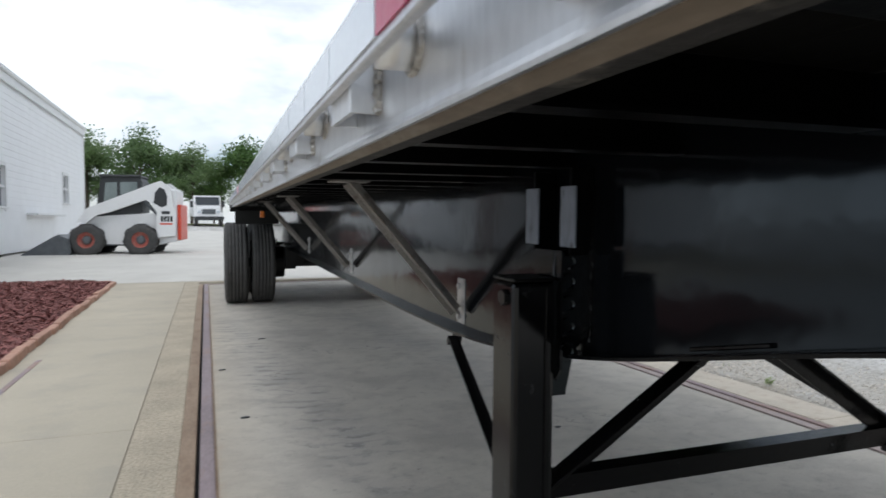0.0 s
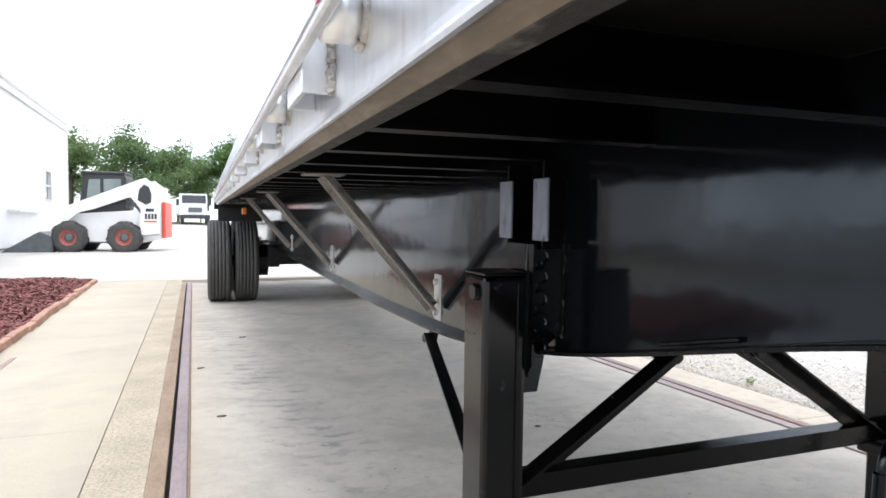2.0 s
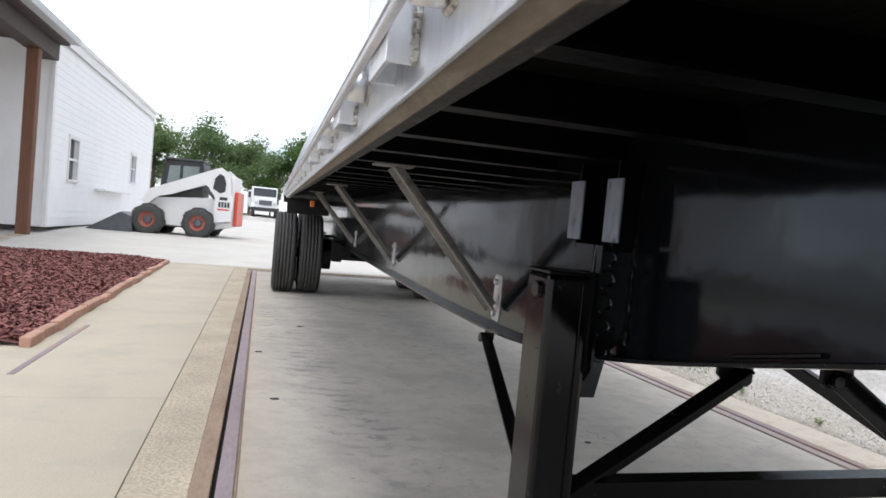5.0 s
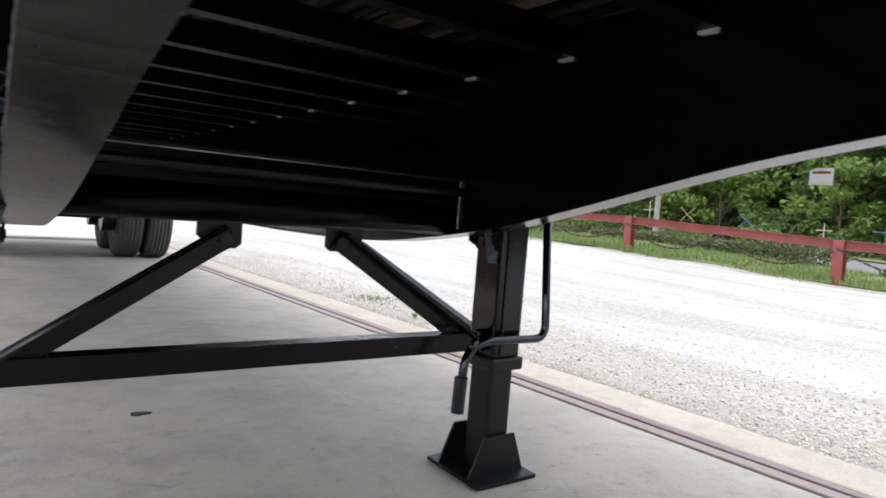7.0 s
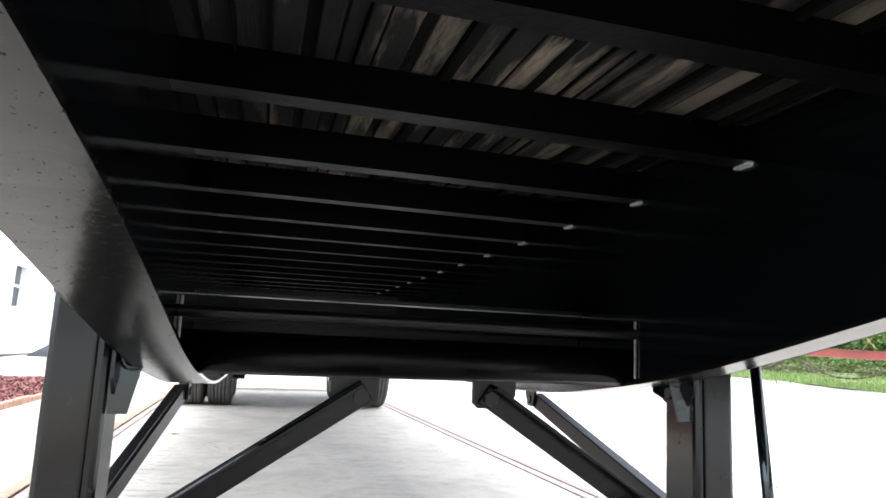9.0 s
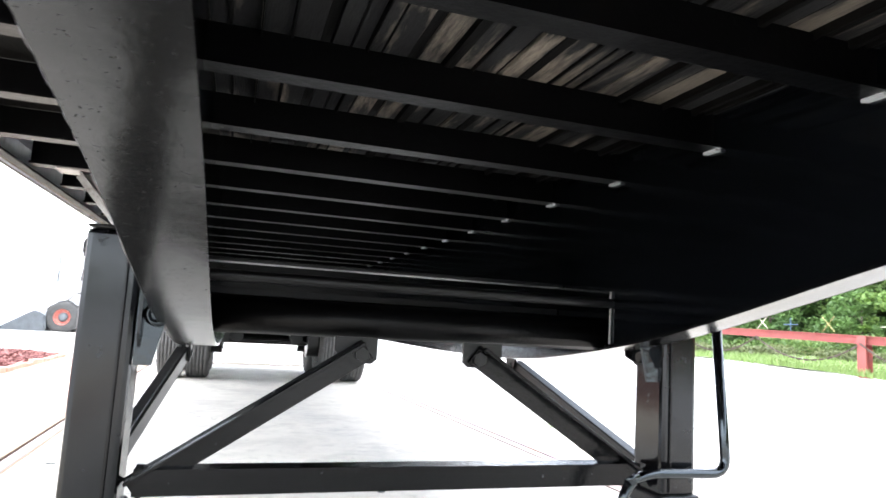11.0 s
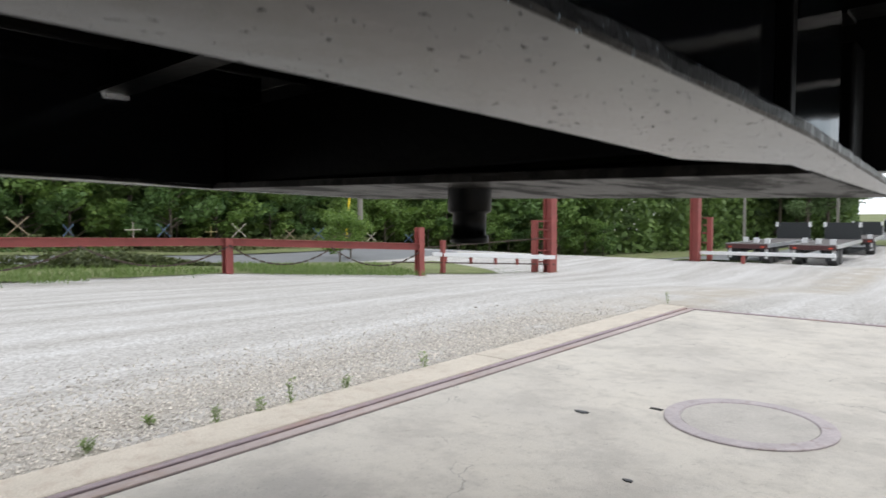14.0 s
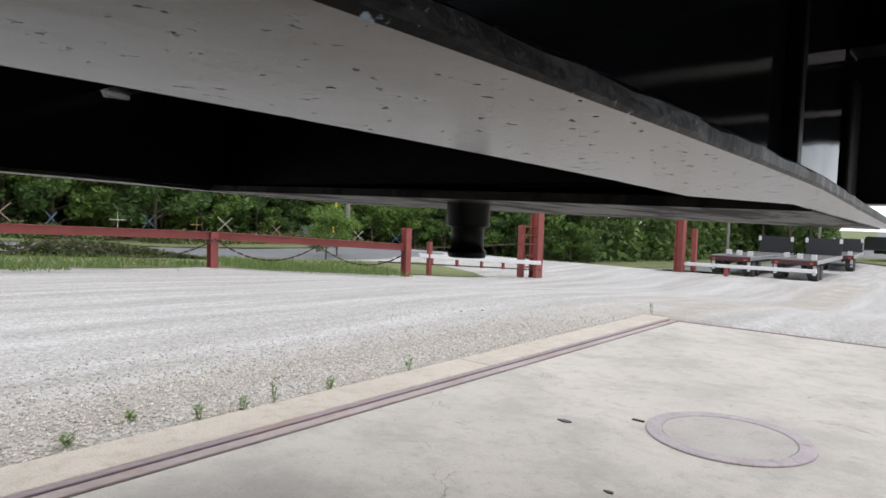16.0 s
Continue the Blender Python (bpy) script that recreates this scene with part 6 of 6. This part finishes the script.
VAR = []
for k in range(5):
    tm = tree_meshes(40 + k, 9.0, 5200, 0.19, 0.34 + 0.03 * (k % 3), 0.12)
    tm[1].materials.append(M["leaf"] if k % 2 else M["leaf_dark"])
    VAR.append(tm)
SHR = []
for k in range(3):
    tm = tree_meshes(70 + k, 3.0, 2600, 0.1, 0.5, 0.05)
    tm[1].materials.append(M["leaf"] if k != 1 else M["leaf_dark"])
    SHR.append(tm)
FAR = []
for k in range(4):
    tm = tree_meshes(90 + k, 9.0, 5600, 0.15, 0.27 + 0.05 * (k % 2), 0.3)
    tm[1].materials.append(M["leaf_far"] if k % 2 else M["leaf_dark"])
    FAR.append(tm)
random.seed(77)
n = 0
def road_x(y):
    return float(np.interp(y, [p[1] for p in ROAD[::-1]], [p[0] for p in ROAD[::-1]]))
y = -46.0
while y < 46:
    for row, off in enumerate((10.5, 15.0, 20.0)):
        x = road_x(y) + off + random.uniform(-1.6, 1.6)
        plant("tree", VAR[random.randrange(5)], x, y + random.uniform(-1.2, 1.2), random.uniform(0.75, 1.15) + 0.1 * row, random.uniform(0, 360), None, "leafy green roadside tree in the wood beyond the road", "roadside wood")
    y += 3.1
y = -44.0
while y < 44:
    plant("shrub", SHR[random.randrange(3)], road_x(y) + random.uniform(6.2, 8.6), y, random.uniform(0.6, 1.25), random.uniform(0, 360), None, "dense green shrub at the edge of the wood", "wood-edge shrubs", "shrub")
    y += random.uniform(1.2, 2.3)
plant("shrub", SHR[0], 16.4, -14.4, 0.55, 30, None, "rounded green shrub beside the road", "wood-edge shrubs", "shrub")
plant("shrub", SHR[2], 14.8, -12.6, 0.45, 80, None, "rounded green shrub beside the road", "wood-edge shrubs", "shrub")
for k in range(30):
    x = 13.5 + k * 0.6 + random.uniform(-1, 1)
    plant("tree", FAR[random.randrange(4)], x, -76 + random.uniform(-6, 4), random.uniform(0.8, 1.2), random.uniform(0, 360), None, "far leafy tree behind the parked trailers", "far wood")
for k in range(20):
    x = -22 + k * 1.5 + random.uniform(-0.8, 0.8)
    plant("tree", FAR[random.randrange(4)], x, 76 + random.uniform(-3, 9), random.choice((0.6, 0.72, 0.82, 0.95, 1.1)), random.uniform(0, 360), None, "leafy tree in the row behind the yard", "yard trees")


def thicket(name, label, n, ylo, yhi, offs, hgt, size, mat, seed, base=0.0):
    """A wall of leaves in uneven clumps along the road."""
    rnd = random.Random(seed)
    verts, faces = [], []
    while len(faces) < n:
        y = rnd.uniform(ylo, yhi)
        d = rnd.random() ** 1.4
        x = road_x(y) + offs[0] + (offs[1] - offs[0]) * d + 1.1 * noise.noise(Vector((y * 0.35, 1.0, seed)))
        top = hgt * smoothstep((y - ylo + 0.3) / 4.0) * (0.72 + 0.55 * noise.noise(Vector((x * 0.25, y * 0.25, seed + 5.0))))
        h = rnd.random() * top
        if noise.noise(Vector((x * 0.7, y * 0.7, h * 0.8))) < -0.12:
            continue
        p = Vector((x, y, land(x, y) + base + h))
        a = Vector((rnd.gauss(0, 1), rnd.gauss(0, 1), rnd.gauss(0, 0.7))).normalized()
        b = a.cross(Vector((rnd.gauss(0, 1), rnd.gauss(0, 1), rnd.gauss(0, 1)))).normalized()
        l = size * rnd.uniform(0.6, 1.35)
        i = len(verts)
        verts += [p - a * l, p + b * l * 0.55, p + a * l, p - b * l * 0.55]
        faces.append((i, i + 1, i + 2, i + 3))
    me = bpy.data.meshes.new(name)
    me.from_pydata(verts, [], faces)
    me.materials.append(M[mat])
    return tagged(new(name, me), label, "woods", kind="stuff")


thicket("woods", "dense green undergrowth of the wood beyond the road", 110000, -45, 46, (8.5, 15), 8.5, 0.19, "thicket", 2, 0.05)
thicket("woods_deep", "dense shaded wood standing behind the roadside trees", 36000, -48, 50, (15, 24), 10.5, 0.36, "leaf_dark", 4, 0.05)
thicket("woods_far", "dense green wood along the far stretch of road", 50000, -140, -45, (7, 16), 12.0, 0.32, "thicket", 6, 0.05)
thicket("tall_weeds", "rough tall weeds between the fence and the wood", 26000, -10, 40, (4.2, 8.5), 1.1, 0.08, "thicket", 9, 0.0)
thicket("verge_weeds", "brown-green brush growing behind the fence", 34000, -9, 28, (-5.2, -3.6), 0.5, 0.055, "brush", 12, 0.0)
thicket("bank_brush", "shaded brown undergrowth at the foot of the wood", 26000, -24, 44, (4.4, 8.8), 0.7, 0.08, "brush", 19, 0.0)
# woods closing the view behind the parked trailers
rnd = random.Random(15)
verts, faces = [], []
while len(faces) < 26000:
    x, y = rnd.uniform(-30, 16), -82 - 9 * rnd.random() ** 1.5
    if 0.5 < x < 12.6:
        continue
    h = rnd.random() * (2.6 + 7.4 * smoothstep((x - 11.5) / 3.0)) * (0.75 + 0.5 * noise.noise(Vector((x * 0.2, y * 0.2, 3.0))))
    if noise.noise(Vector((x * 0.5, y * 0.5, h * 0.6))) < -0.15:
        continue
    p = Vector((x, y, land(x, y) + h))
    a = Vector((rnd.gauss(0, 1), rnd.gauss(0, 1), rnd.gauss(0, 0.7))).normalized()
    b = a.cross(Vector((rnd.gauss(0, 1), rnd.gauss(0, 1), rnd.gauss(0, 1)))).normalized()
    l, i = 0.3 * rnd.uniform(0.6, 1.3), len(verts)
    verts += [p - a * l, p + b * l * 0.55, p + a * l, p - b * l * 0.55]
    faces.append((i, i + 1, i + 2, i + 3))
me = bpy.data.meshes.new("woods_end")
me.from_pydata(verts, [], faces)
me.materials.append(M["thicket"])
tagged(new("woods_end", me), "low green brush and wood closing the view behind the trailers", "woods", kind="stuff")
